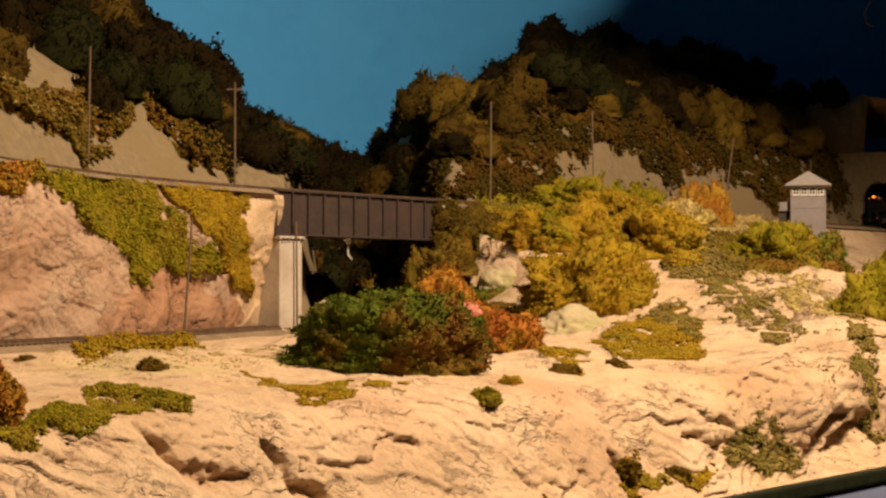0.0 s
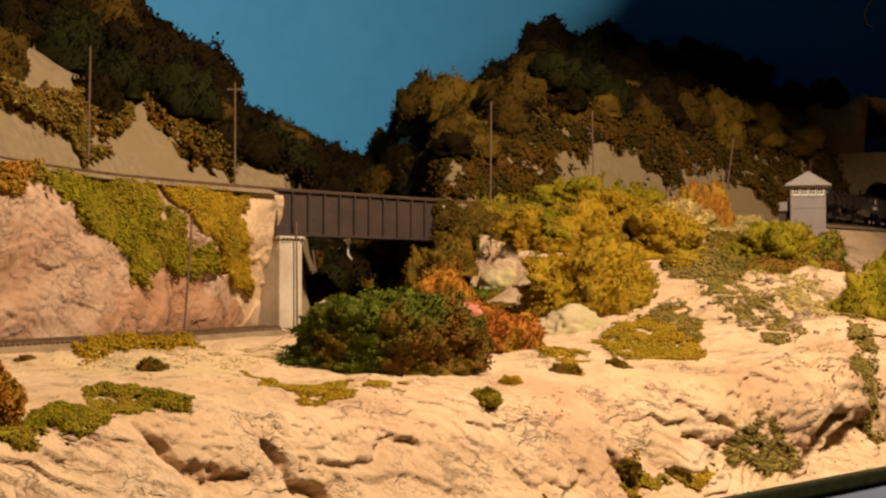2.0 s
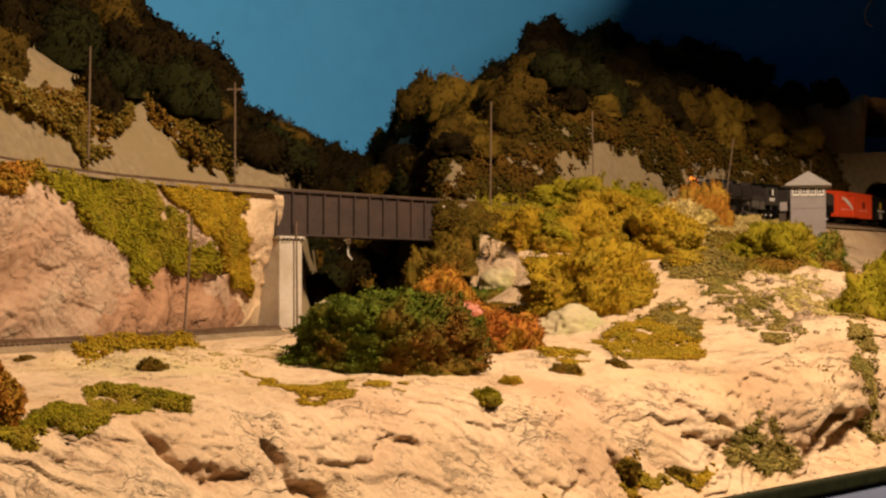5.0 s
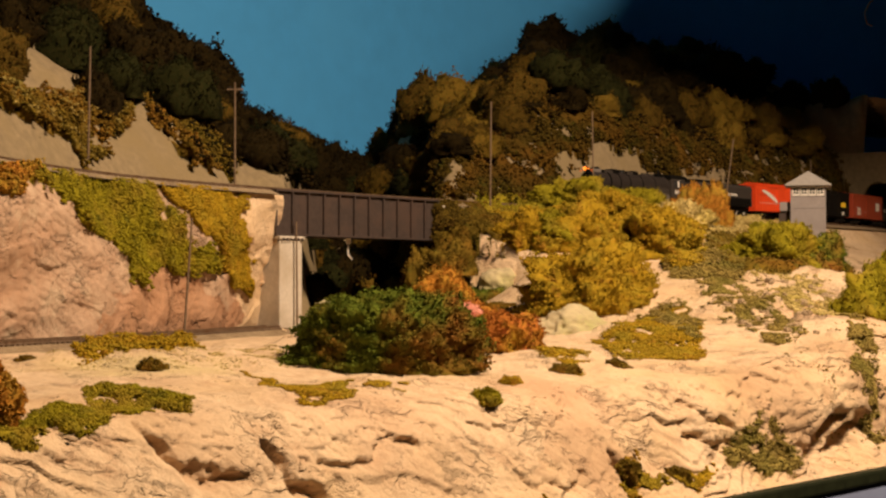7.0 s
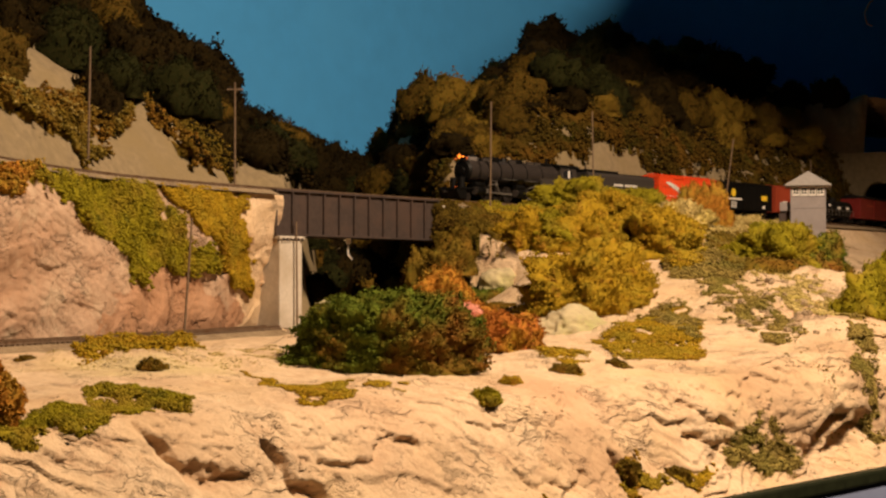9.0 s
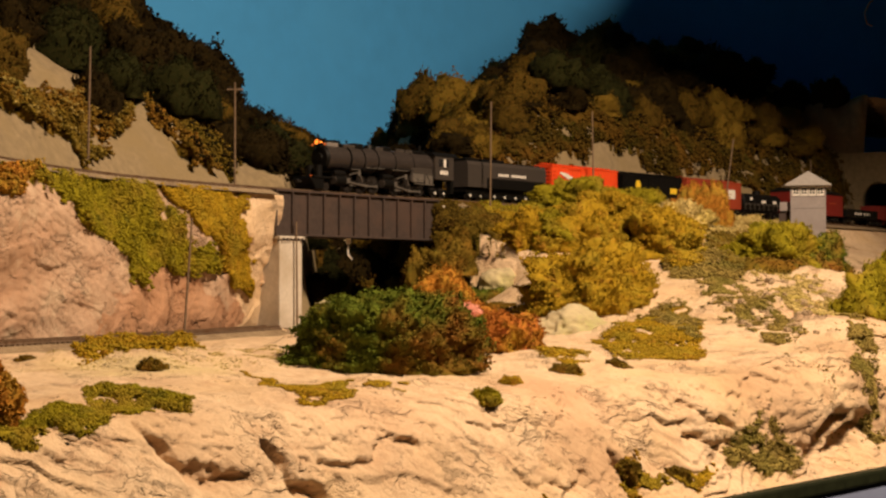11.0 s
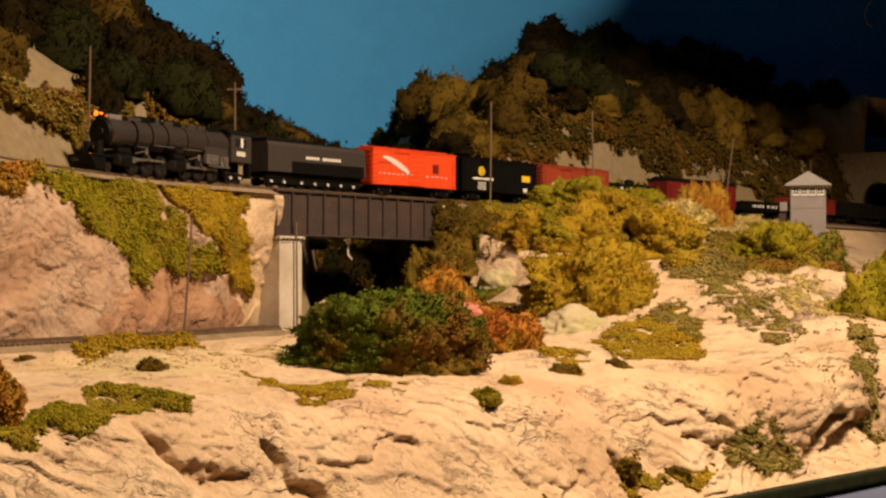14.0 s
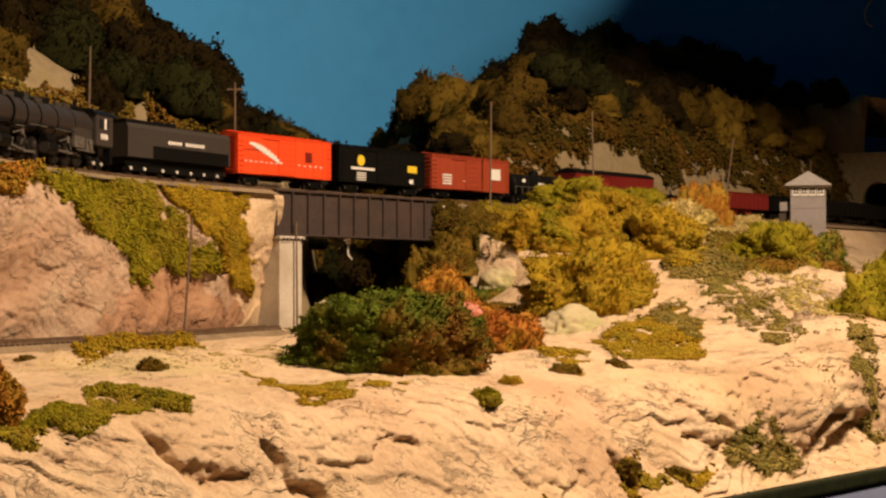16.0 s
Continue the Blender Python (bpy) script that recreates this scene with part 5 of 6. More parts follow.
def boxcar(s0, ln, paint, eave, label, style):
    car = empty("boxcar", pose(0, 0, 0), label, "boxcar", "cars of the train")
    hw, z0 = .0165, .0107
    bm = bmesh.new()
    box(bm, -ln, 0, -hw, hw, z0, eave, .0003)
    part("body", bm, M[paint], car)
    bm = bmesh.new()
    n = 12 if style == "round" else 2
    rise = .0055 if style == "round" else .0022
    ring = [(-hw - .0006 + (2 * hw + .0012) * k / n, eave + .0006 + rise * (math.sin(math.pi * k / n) if style == "round" else 1 - abs(2 * k / n - 1))) for k in range(n + 1)]
    ring = [(-hw - .0006, eave - .0008)] + ring + [(hw + .0006, eave - .0008)]
    ends = [[bm.verts.new((x, y, z)) for y, z in ring] for x in (.0006, -ln - .0006)]
    for k in range(len(ring)):
        bm.faces.new((ends[0][k], ends[0][(k + 1) % len(ring)], ends[1][(k + 1) % len(ring)], ends[1][k]))
    bm.faces.new(ends[0])
    bm.faces.new(ends[1][::-1])
    part("roof", bm, M["black_car" if style in ("round", "black") else paint], car)
    if style != "round":
        for k in range(12):
            bm = bmesh.new()
            x = -ln * (k + .5) / 12
            box(bm, x - .0004, x + .0004, -hw, hw, eave + .0008, eave + .0018)
            part("roof_rib", bm, M["black_car" if style == "black" else paint], car)
        bm = bmesh.new()
        for y in (-.0022, 0, .0022):
            box(bm, -ln - .001, .001, y - .0009, y + .0009, eave + .0034, eave + .0040)
        part("running_board", bm, M["black_car" if style == "black" else paint], car)
    # side seams, door with ribs and tracks
    for k in range(1, 10):
        x = -ln * k / 10
        if abs(x + ln / 2) > ln * .10:
            panel(car, "seam", paint, x - .0003, x + .0003, z0 + .001, eave - .0005, hw)
    d = ln * .085
    panel(car, "door", paint, -ln / 2 - d, -ln / 2 + d, z0 + .002, eave - .003, hw, proud=.0009)
    for k in range(6):
        z = z0 + .005 + (eave - z0 - .010) * k / 5
        panel(car, "door_rib", paint, -ln / 2 - d + .001, -ln / 2 + d - .001, z - .0004, z + .0004, hw + .0009, proud=.0004)
    panel(car, "door_track", paint, -ln / 2 - d * 1.2, -ln / 2 + d * 3, z0 + .0006, z0 + .0016, hw, proud=.0012)
    panel(car, "door_track", paint, -ln / 2 - d * 1.2, -ln / 2 + d * 3, eave - .0028, eave - .0020, hw, proud=.0012)
    # ladder, sill, end ribs
    for x in (-.0075, -ln + .0015):
        for k in range(7):
            z = z0 + .003 + .0048 * k
            if z < eave - .002:
                panel(car, "ladder_rung", paint, x, x + .006, z, z + .0005, hw + .0006, proud=.0005)
    for k in range(8):
        z = z0 + .004 + (eave - z0 - .006) * k / 7
        bm = bmesh.new()
        box(bm, .0002, .0010, -hw + .002, hw - .002, z - .0006, z + .0006)
        part("end_rib", bm, M[paint], car)
    bm = bmesh.new()
    box(bm, -ln + .004, -.004, -.003, .003, .0075, z0 + .0002)
    box(bm, -ln * .62, -ln * .38, -.010, -.004, .0065, z0 + .0002, .0005)
    rod(bm, (-ln * .57, .008, .0085), (-ln * .47, .008, .0085), .002, n=12)
    part("underframe", bm, M["black_car"], car)
    y = hw + .0004
    if style == "feather":
        bm = bmesh.new()
        for k in range(10):
            a = k / 9
            cx, cz = -.018 - .042 * a, eave - .0085 - .0165 * a ** 1.3
            w = .0045 * math.sin(math.pi * min(1, .12 + a * .82)) ** .7
            box(bm, cx - .0045, cx + .0025, y + .0002, y + .0005, cz - w * .6, cz + w * .6)
        part("emblem", bm, M["white"], car, "white feather emblem")
        panel(car, "emblem_shield", "dark_red", -.105 - .005, -.105 + .005, .027, .037, y, "dark shield emblem")
        for k in range(7):
            panel(car, "lettering_bar", "white", -.012 - .0075 * k, -.009 - .0075 * k, .0225, .0235, y)
        for k in range(6):
            panel(car, "lettering_bar", "white", -.083 - .0085 * k, -.080 - .0085 * k, .0225, .0235, y)
        panel(car, "lettering_bar", "brown_car", -.047, -.008, .0345, .0352, y)
    elif style == "black":
        bm = bmesh.new()
        rod(bm, (-.034, y, .0345), (-.034, y + .0003, .0345), .0058, n=24)
        part("emblem", bm, M["yellow"], car, "yellow disc emblem")
        panel(car, "emblem", "yellow", -.127, -.111, .0255, .0330, y, "yellow emblem plate")
        panel(car, "lettering_bar", "white", -.056, -.018, .0245, .0270, y)
        for k in range(4):
            panel(car, "lettering_bar", "white", -.042, -.027, .0205 - .0024 * k, .0217 - .0024 * k, y)
        panel(car, "lettering_bar", "white", -.121, -.114, .0135, .0180, y)
    elif style == "brown":
        panel(car, "emblem", "white", -.124, -.106, .025, .038, y, "white emblem")
        for k in range(4):
            panel(car, "lettering_bar", "white", -.034, -.018, .026 - .0032 * k, .0277 - .0032 * k, y)
        panel(car, "lettering_bar", "white", -.063, -.055, .0205, .0215, y)
    else:
        panel(car, "lettering_bar", "brown_car", -.070, -.032, .031, .033, y)
        panel(car, "lettering_bar", "brown_car", -.150, -.128, .029, .031, y)
    for x in (-.022, -ln + .022):
        truck(car, x)
    coupler(car, 0, 1)
    coupler(car, -ln, -1)
    CARS.append((car, s0, ln))


def tank_car(s0, ln):
    car = empty("tank_car", pose(0, 0, 0), "black tank car with white marks and bright bands", "tank car", "cars of the train")
    bm = bmesh.new()
    rod(bm, (-ln + .006, 0, .0235), (-.006, 0, .0235), .0128, n=24)
    for x in (-.006, -ln + .006):
        vs = bmesh.ops.create_uvsphere(bm, u_segments=20, v_segments=10, radius=.0128)["verts"]
        bmesh.ops.transform(bm, matrix=Matrix.Translation((x, 0, .0235)) @ Matrix.Diagonal((.3, 1, 1, 1)), verts=vs)
    part("tank", bm, M["black_car"], car)
    bm = bmesh.new()
    rod(bm, (-ln / 2, 0, .034), (-ln / 2, 0, .0405), .0062, n=20)
    rod(bm, (-ln / 2, 0, .0405), (-ln / 2, 0, .0420), .0055, .003, n=20)
    part("dome", bm, M["black_car"], car)
    for x in (-.03, -ln / 2, -ln + .03):
        bm = bmesh.new()
        rod(bm, (x - .0008, 0, .0235), (x + .0008, 0, .0235), .0131, n=24)
        part("band", bm, M["wheel_steel"], car)
    bm = bmesh.new()
    box(bm, -ln, 0, -.004, .004, .0085, .0118)
    box(bm, -ln, 0, .0125, .0140, .0105, .0115)
    box(bm, -ln, 0, -.0140, -.0125, .0105, .0115)
    part("frame", bm, M["black_car"], car)
    for k in range(9):
        bm = bmesh.new()
        x = -.004 - (ln - .008) * k / 8
        rod(bm, (x, .0133, .0115), (x, .0133, .0205), .0004, n=6)
        part("rail_post", bm, M["silver"], car)
    bm = bmesh.new()
    rod(bm, (-.004, .0133, .0205), (-ln + .004, .0133, .0205), .0004, n=6)
    part("hand_rail", bm, M["silver"], car)
    for x, w, z in ((-.018, .006, .026), (-.05, .012, .0225), (-.082, .010, .0225)):
        panel(car, "lettering_bar", "white", x - w, x, z, z + .004, .0128)
    for x in (-.018, -ln + .018):
        truck(car, x)
    coupler(car, 0, 1)
    coupler(car, -ln, -1)
    CARS.append((car, s0, ln))


def open_car(name, s0, ln, top, paint, label, hopper):
    car = empty(name, pose(0, 0, 0), label, "hopper" if hopper else "gondola", "cars of the train")
    hw, z0 = .0162, (.0125 if hopper else .0107)
    bm = bmesh.new()
    for y0, y1 in ((-hw, -hw + .0008), (hw - .0008, hw)):
        box(bm, -ln, 0, y0, y1, z0, top)
    for x0, x1 in ((-.0008, 0), (-ln, -ln + .0008)):
        box(bm, x0, x1, -hw + .0009, hw - .0009, z0, top)
    box(bm, -ln + .001, -.001, -hw + .001, hw - .001, z0, z0 + .001)
    box(bm, -ln - .0005, .0005, hw - .0002, hw + .0012, top - .0006, top + .0008, .0002)
    box(bm, -ln - .0005, .0005, -hw - .0012, -hw + .0002, top - .0006, top + .0008, .0002)
    part("body", bm, M[paint], car)
    for k in range(11):
        x = -.004 - (ln - .008) * k / 10
        panel(car, "side_rib", paint, x - .0006, x + .0006, z0, top - .0007, hw, proud=.0012)
    if hopper:
        for x in (-ln * .36, -ln * .64):
            bm = bmesh.new()
            vs = box(bm, x - .016, x + .016, -.011, .011, .0045, z0 + .0003)
            for v in vs:
                if v.co.z < .008:
                    v.co.x = x + (v.co.x - x) * .35
            part("hopper_bay", bm, M[paint], car)
        bm = bmesh.new()
        bmesh.ops.create_grid(bm, x_segments=40, y_segments=10, size=1)
        for v in bm.verts:
            v.co = Vector((-ln / 2 + v.co.x * (ln / 2 - .001), v.co.y * (hw - .001), top - .003 + .005 * (1 - abs(v.co.y)) * abs(math.sin(v.co.x * 6.3)) + random.uniform(0, .0012)))
        part("coal_load", bm, M["black"], car, "heaped black coal load")
    else:
        for k in range(10):
            if k != 5:
                x = -.030 - .0075 * k
                panel(car, "lettering_bar", "white", x - .0045, x, .0155, .0195, hw + .0002)
    bm = bmesh.new()
    box(bm, -ln + .004, -.004, -.003, .003, .0078, z0 + .0002)
    part("underframe", bm, M["black_car"], car)
    for x in (-.020, -ln + .020):
        truck(car, x)
    coupler(car, 0, 1)
    coupler(car, -ln, -1)
    CARS.append((car, s0, ln))


def locomotive():
    eng = empty("steam_locomotive", pose(0, 0, 0), "large black articulated steam locomotive with lit headlight", "locomotive", "cars of the train")
    L = .246

    def piece(name, mat, *shapes, label=""):
        bm = bmesh.new()
        for kind, *a in shapes:
            (box if kind == "b" else rod)(bm, *a)
        return part(name, bm, M[mat], eng, label)
    R, ZB = .0142, .0352
    piece("boiler", "grey_boiler", ("r", (-.030, 0, ZB), (-.062, 0, ZB), R * .96, R * .96, 32), ("r", (-.062, 0, ZB), (-.135, 0, ZB), R, R * 1.04, 32), ("r", (-.135, 0, ZB), (-.198, 0, ZB), R * 1.06, R * 1.06, 32), label="graphite grey boiler")
    piece("smokebox_front", "black_car", ("r", (-.0272, 0, ZB), (-.0302, 0, ZB), R * .80, R * .97, 28), ("r", (-.0262, 0, ZB), (-.0275, 0, ZB), R * .30, R * .34, 20))
    for x in (-.0625, -.084, -.106, -.1345, -.165):
        piece("boiler_band", "black_car", ("r", (x - .0006, 0, ZB), (x + .0006, 0, ZB), R * 1.075, None, 32))
    piece("stack", "black_car", ("r", (-.046, 0, .048), (-.046, 0, .0545), .0052, .0056, 18), ("b", -.058, -.036, -.006, .006, .047, .0515, .001))
    for x, l in ((-.082, .016), (-.128, .014)):
        piece("sand_dome", "black_car", ("b", x - l / 2, x + l / 2, -.0075, .0075, .046, .0535, .0025))
    piece("steam_dome", "black_car", ("r", (-.105, 0, .048), (-.105, 0, .0535), .006, .0045, 18))
    piece("turret", "black_car", ("b", -.192, -.172, -.008, .008, .046, .0520, .001))
    piece("smoke_pipe", "black_car", ("r", (-.188, .003, .050), (-.188, .003, .0585), .0016, .0018, 10))
    for x, l, z in ((-.066, .018, .0500), (-.115, .012, .0505), (-.150, .013, .0505), (-.165, .012, .0505)):
        piece("top_casing", "tender_grey", ("b", x - l / 2, x + l / 2, .0045, .0075, z - .003, z + .0012, .0005))
    piece("top_casing", "tender_pale", ("b", -.049, -.0315, .0030, .0075, .0470, .0515, .0008), label="pale grey casing behind the headlight")
    piece("headlight", "black_car", ("r", (-.0235, 0, .0515), (-.0300, 0, .0515), .0028, None, 16), ("b", -.031, -.026, -.0026, .0026, .046, .050))
    piece("headlight_lens", "lamp", ("r", (-.0229, 0, .0515), (-.0236, 0, .0515), .0024, None, 16), ("b", -.0285, -.0250, .0027, .0030, .0507, .0523), label="glowing orange headlight")
    for y in (-.0085, .0085):
        piece("marker_lamp", "marker", ("r", (-.0255, y, .0490), (-.0275, y, .0490), .0011, None, 10), label="small glowing marker lamp")
    piece("classification_light", "marker", ("r", (-.004, .010, .0145), (-.006, .010, .0145), .0008, None, 10), label="small glowing pilot lamp")
    # pilot, deck, cylinders
    bm = bmesh.new()
    vs = box(bm, -.020, -.001, -.014, .014, .0015, .0125, .0008)
    for v in bm.verts:
        if v.co.x > -.006 and v.co.z < .006:
            v.co.x -= .006
    part("pilot", bm, M["black_car"], eng)
    piece("pilot_deck", "black_car", ("b", -.042, -.004, -.0150, .0150, .0128, .0148, .0004))
    piece("air_pump", "black_car", ("r", (-.0200, -.006, .0148), (-.0200, -.006, .0270), .0042, None, 14), ("r", (-.0200, .006, .0148), (-.0200, .006, .0270), .0042, None, 14))
    for x in (-.041, -.118):
        for sgn in (-1, 1):
            piece("cylinder", "black_car", ("r", (x - .0075, sgn * .0150, .0115), (x + .0075, sgn * .0150, .0115), .0052, None, 18), ("r", (x - .0085, sgn * .0145, .0188), (x + .0085, sgn * .0145, .0188), .0032, None, 16))
            piece("cylinder_head", "tender_grey", ("r", (x + .0076, sgn * .0150, .0115), (x + .0086, sgn * .0150, .0115), .0046, None, 18))
    # running boards with bright edges
    for x0, x1, z in ((-.160, -.095, .0275), (-.095, -.045, .0245)):
        for sgn in (-1, 1):
            piece("running_board", "black_car", ("b", x0, x1, sgn * .0145 - .003, sgn * .0145 + .003, z, z + .0010, .0002))
    for x0, x1, z in ((-.110, -.082, .0268), (-.152, -.124, .0268), (-.072, -.058, .0238)):
        piece("edge_strip", "silver", ("b", x0, x1, .0176, .0181, z, z + .0007))
    piece("frame", "black_car", ("b", -.112, -.045, -.007, .007, .0065, .0215), ("b", -.225, -.116, -.007, .007, .0065, .0225))
    # firebox side, cab
    piece("firebox", "tender_grey", ("b", -.198, -.160, -.0148, .0148, .016, .034, .002))
    piece("firebox_panel", "silver", ("b", -.181, -.162, .0150, .0156, .0160, .0255, .0003), label="bare metal firebox panel")
    piece("firebox_panel", "silver", ("b", -.197, -.184, .0150, .0156, .0150, .0245, .0003), label="bare metal firebox panel")
    piece("injector_pipe", "silver", ("r", (-.198, .0160, .0142), (-.165, .0160, .0142), .0007, None, 8), ("r", (-.192, .0162, .0142), (-.186, .0162, .0255), .0006, None, 8))
    cab = piece("cab", "tender_grey", ("b", -.232, -.199, -.0178, .0178, .0205, .0475, .0010))
    bm = bmesh.new()
    ring = [(-.0185, .0470), (-.0130, .0515), (0, .0532), (.0130, .0515), (.0185, .0470)]
    ends = [[bm.verts.new((x, y, z)) for y, z in ring] for x in (-.197, -.240)]
    for k in range(4):
        bm.faces.new((ends[0][k], ends[0][k + 1], ends[1][k + 1], ends[1][k]))
    for e in ends:
        bm.faces.new(e)
    bmesh.ops.recalc_face_normals(bm, faces=bm.faces)
    part("cab_roof", bm, M["black_car"], cab)
    for x in (-.2085, -.2185):
        bm = bmesh.new()
        box(bm, x - .0040, x + .0040, .01785, .0183, .0355, .0435, .0002)
        part("cab_window", bm, M["dark_glass"], cab, "dark cab window")
    bm = bmesh.new()
    box(bm, -.2165, -.2130, .0184, .0188, .0350, .0440)
    part("window_frame", bm, M["white"], cab, "pale window post")
    bm = bmesh.new()
    for k in range(4):
        box(bm, -.2205 + .0036 * k, -.2180 + .0036 * k, .01785, .0182, .0265, .0310)
    part("number_bar", bm, M["white"], cab, "white lettering bars")
    piece("cab_step", "black_car", ("b", -.233, -.228, .010, .0165, .006, .0200))
    # wheels: leading truck, two driver sets, trailing truck
    for x, r in ((-.0135, .0050), (-.0270, .0050), (-.2050, .0056), (-.2200, .0056)):
        ws = wheelset(eng, x, r)
        ws.location.z = r
    for x in (-.2050, -.2200):
        piece("bearing_cap", "hub", ("r", (x, .0115, .0056), (x, .0128, .0056), .0016, None, 12), label="bright round bearing cap")
    piece("trailing_truck", "black_car", ("b", -.2270, -.1960, -.0122, -.0105, .0050, .0085, .0005), ("b", -.2270, -.1960, .0098, .0113, .0046, .0095, .0005))
    for first in (-.0600, -.1370):
        for k in range(3):
            x = first - .0205 * k
            r = .0098
            bm = bmesh.new()
            rod(bm, (0, -.0105, 0), (0, .0105, 0), .0014, n=8)
            for y in (-.0088, .0088):
                rim = bmesh.ops.create_cone(bm, cap_ends=False, segments=28, radius1=r, radius2=r, depth=.0022)["verts"]
                bmesh.ops.transform(bm, matrix=Matrix.Translation((0, y, 0)) @ pose(0, 0, 0, 90, 0, 0), verts=rim)
                inner = bmesh.ops.create_cone(bm, cap_ends=False, segments=28, radius1=r * .84, radius2=r * .84, depth=.0022)["verts"]
                bmesh.ops.transform(bm, matrix=Matrix.Translation((0, y, 0)) @ pose(0, 0, 0, 90, 0, 0), verts=inner)
                rod(bm, (0, y - .0006, 0), (0, y + .0006, 0), r * .98, n=28)
                for j in range(12):
                    a = j * math.pi / 6
                    rod(bm, (math.cos(a) * .002, y + .0008, math.sin(a) * .002), (math.cos(a) * r * .86, y + .0008, math.sin(a) * r * .86), .0005, n=5)
                rod(bm, (0, y - .0012, 0), (0, y + .0014, 0), .0022, n=12)
            ws = part("driving_wheelset", bm, M["wheel_steel"], eng)
            ws.matrix_local = pose(x, 0, r)
            WHEELS.append((ws, x, r))
        for sgn in (-1, 1):
            bm = bmesh.new()
            box(bm, -.0425, .0015, -.0005, .0005, -.0009, .0009, .0002)
            for k in range(3):
                rod(bm, (-.0205 * k, -.0009, 0), (-.0205 * k, .0009, 0), .0015, n=12)
            so = part("side_rod", bm, M["silver"], eng, "bright steel side rod")
            RODS.append((so, "side", first, sgn))
            bm = bmesh.new()
            vs = box(bm, 0, .0330, -.0004, .0004, -.0008, .0008, .0002)
            rod(bm, (0, -.0007, 0), (0, .0007, 0), .0017, n=12)
            mo = part("main_rod", bm, M["silver"], eng, "bright steel main rod")
            RODS.append((mo, "main", first - .0205, sgn))
            piece("crosshead_guide", "silver", ("b", first + .0005, first + .0125, sgn * .0152 - .0006, sgn * .0152 + .0006, .0135, .0144), ("b", first + .0030, first + .0080, sgn * .0152 - .0010, sgn * .0152 + .0010, .0095, .0132))
            piece("valve_link", "silver", ("r", (first - .012, sgn * .0162, .0215), (first + .004, sgn * .0162, .0180), .0006, None, 6), ("r", (first - .012, sgn * .0162, .0215), (first - .018, sgn * .0162, .0120), .0005, None, 6), ("b", first - .0140, first - .0100, sgn * .0162 - .0006, sgn * .0162 + .0006, .0180, .0235, .0004))
    coupler(eng, 0, 1)
    coupler(eng, -.233, -1)
    CARS.append((eng, .4235, L))


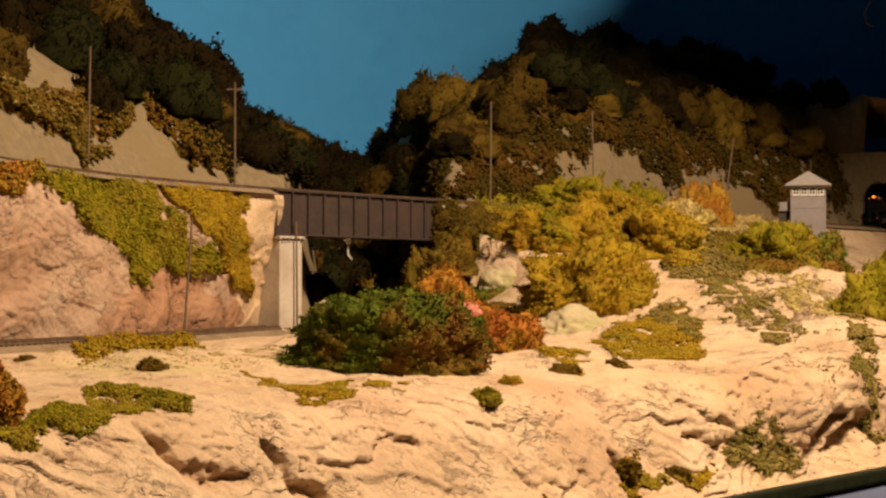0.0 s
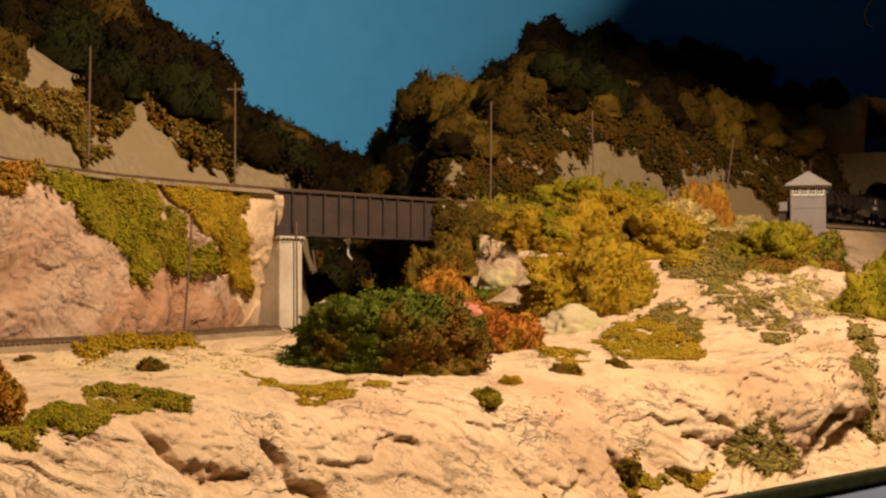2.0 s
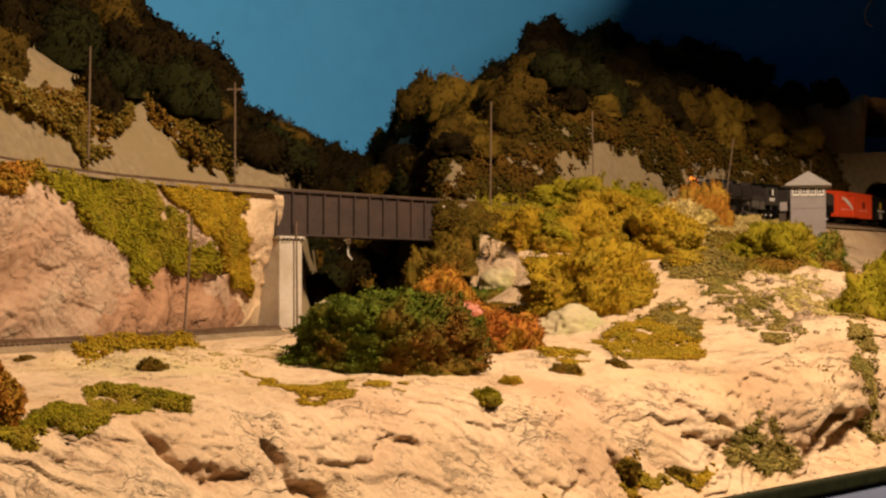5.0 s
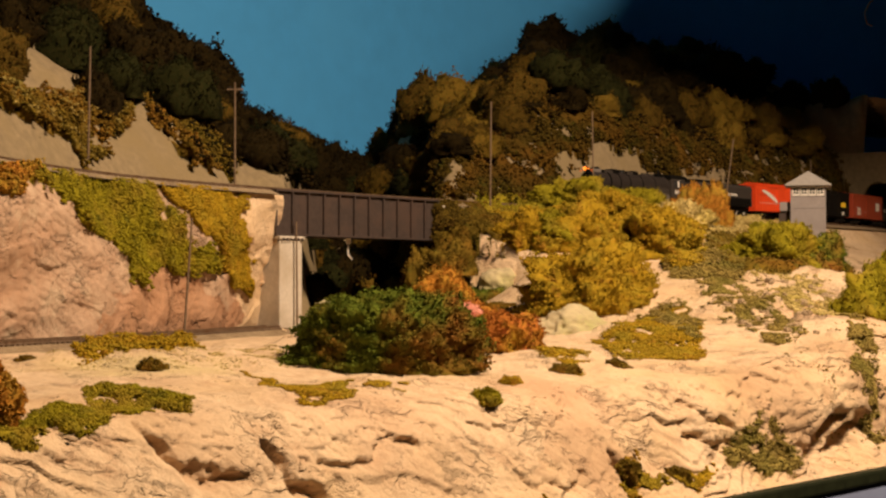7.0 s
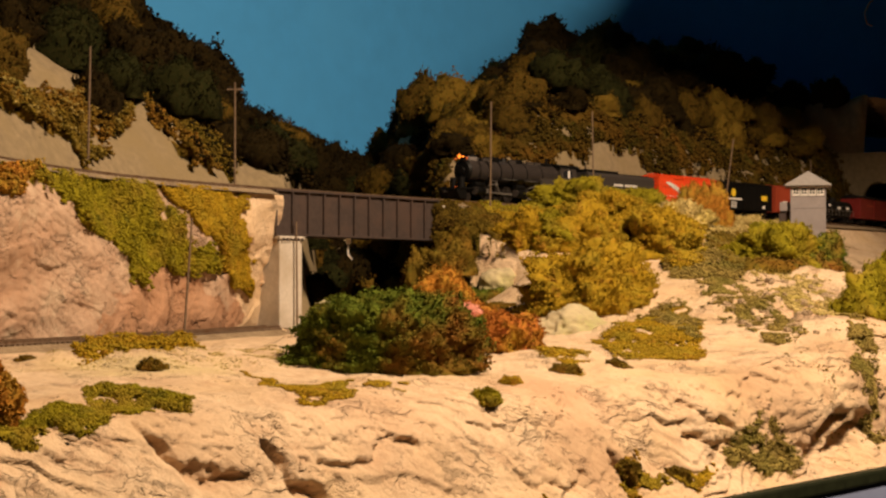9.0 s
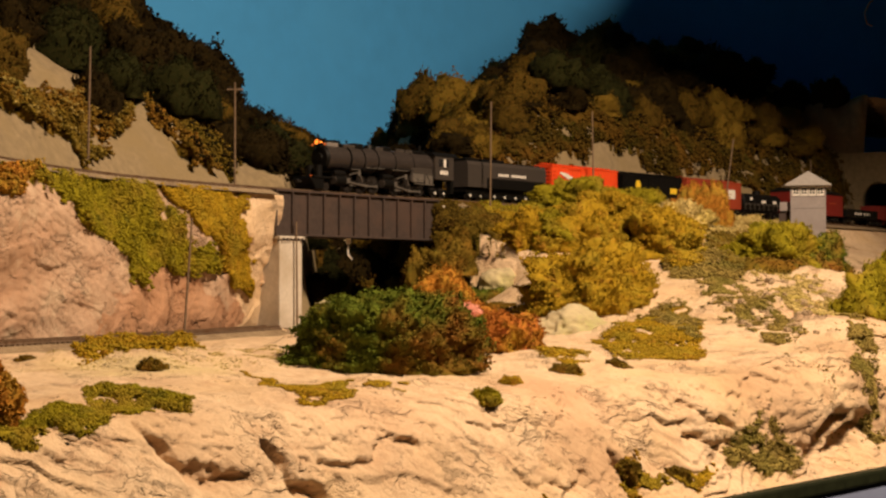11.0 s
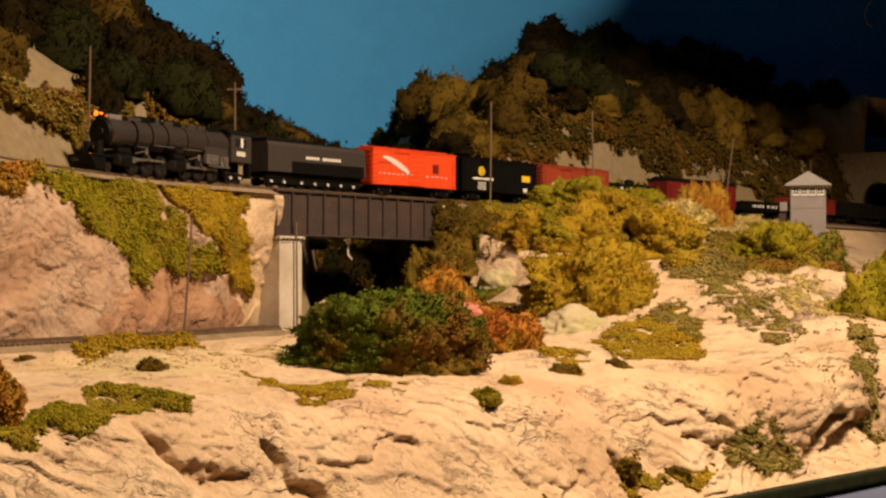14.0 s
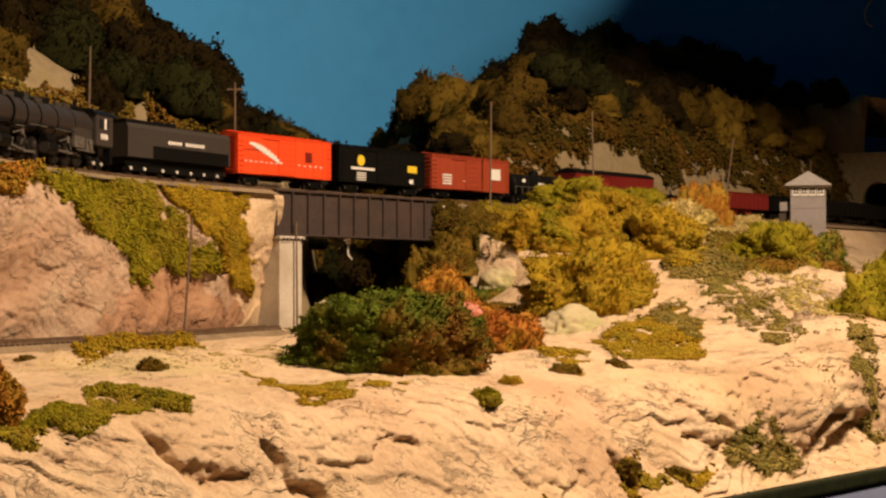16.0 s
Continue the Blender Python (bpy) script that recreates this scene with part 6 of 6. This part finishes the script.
def tender():
    te = empty("tender", pose(0, 0, 0), "long dark grey tender with white lettering bars", "tender", "cars of the train")
    L = .153
    bm = bmesh.new()
    hw = .0172
    prof = [(-hw, .0155), (hw, .0155), (hw, .0415), (hw - .002, .0455), (-hw + .002, .0455), (-hw, .0415)]
    ends = [[bm.verts.new((x, y, z)) for y, z in prof] for x in (-.001, -L + .001)]
    for k in range(6):
        bm.faces.new((ends[0][k], ends[0][(k + 1) % 6], ends[1][(k + 1) % 6], ends[1][k]))
    for e in ends:
        bm.faces.new(e)
    bmesh.ops.recalc_face_normals(bm, faces=bm.faces)
    part("tank", bm, M["tender_grey"], te)
    bm = bmesh.new()
    box(bm, -.075, -.004, -.0125, .0125, .0450, .0495, .001)
    part("coal_bunker", bm, M["black_car"], te)
    bm = bmesh.new()
    box(bm, -L + .008, -.0775, -.013, .013, .0456, .0468, .0004)
    part("tank_deck", bm, M["black_car"], te)
    bm = bmesh.new()
    box(bm, -L + .004, -.036, hw - .0002, hw + .0004, .0150, .0270, .0003)
    part("side_recess", bm, M["black_car"], te, "black lower side panel")
    for k in range(5):
        panel(te, "lettering_bar", "white", -.0575 - .0042 * k - .0030, -.0575 - .0042 * k, .0300, .0330, hw)
    for k in range(7):
        panel(te, "lettering_bar", "white", -.0830 - .0042 * k - .0030, -.0830 - .0042 * k, .0300, .0330, hw)
    bm = bmesh.new()
    box(bm, -L + .002, -.002, -.0125, .0125, .0098, .0153, .0004)
    part("frame", bm, M["black_car"], te)
    bm = bmesh.new()
    box(bm, -L + .004, -.006, .0104, .0116, .0035, .0092, .0005)
    box(bm, -L + .004, -.006, -.0116, -.0104, .0035, .0092, .0005)
    part("side_frame", bm, M["black_car"], te)
    for x in (-.0110, -.0300, -.0560, -.0765, -.0970, -.1175, -.1380):
        ws = wheelset(te, x, .0055)
        ws.location.z = .0055
        bm = bmesh.new()
        rod(bm, (x, .0117, .0058), (x, .0128, .0058), .0016, n=12)
        part("bearing_cap", bm, M["hub"], te, "bright round bearing cap")
    coupler(te, -L, -1)
    CARS.append((te, .1660, L))


locomotive()
tender()
boxcar(0, .1415, "red_car", .0490, "orange-red boxcar with a white feather emblem", "feather")
boxcar(-.1545, .1415, "black_car", .0478, "black boxcar with yellow emblems and white bars", "black")
boxcar(-.309, .1415, "brown_car", .0478, "red-brown boxcar with a white emblem", "brown")
tank_car(-.4635, .1125)
boxcar(-.589, .175, "dark_red", .0440, "long dark red boxcar with a rounded black roof", "round")
open_car("gondola", -.777, .140, .0235, "black_car", "black gondola with white lettering bars", False)
open_car("hopper_car", -.930, .135, .0350, "dark_red", "dark red hopper car with coal", True)
for k in range(3):
    open_car("hopper_car", -1.079 - .148 * k, .135, .0345, "black_car", "black hopper car with coal", True)


def car_pose(s0, ln, t):
    m = travel(t) + s0
    xa, ya, _ = on_track(m - .15 * ln)
    xb, yb, _ = on_track(m - .85 * ln)
    ox, oy = xa + (xa - xb) * .15 / .70, ya + (ya - yb) * .15 / .70
    return pose(ox, oy, EYE_Z + RAIL, 0, 0, math.degrees(math.atan2(ya - yb, xa - xb)))


def motions():
    for car, s0, ln in CARS:
        walk(car, [(i * .25, car_pose(s0, ln, i * .25)) for i in range(65)])
    steps = [i / 30 for i in range(481)]
    gone = [travel(t) for t in steps]
    for ws, x, r in WHEELS:
        z = ws.location.z
        walk(ws, [(t, Matrix.Translation((x, 0, z)) @ Matrix.Rotation(g / r, 4, "Y")) for t, g in zip(steps, gone)])
    for ob, kind, x, sgn in RODS:
        rows = []
        for t, g in zip(steps, gone):
            a = -g / .0098 + (math.pi / 2 if sgn > 0 else 0) + (1.2 if x < -.11 else 0)
            px, pz = x + .0040 * math.cos(a), .0098 + .0040 * math.sin(a)
            if kind == "side":
                rows.append((t, pose(px, sgn * .0118, pz)))
            else:
                rows.append((t, pose(px, sgn * .0138, pz, 0, -math.degrees(math.atan2(.0115 - pz, .033)), 0)))
        walk(ob, rows)


motions()
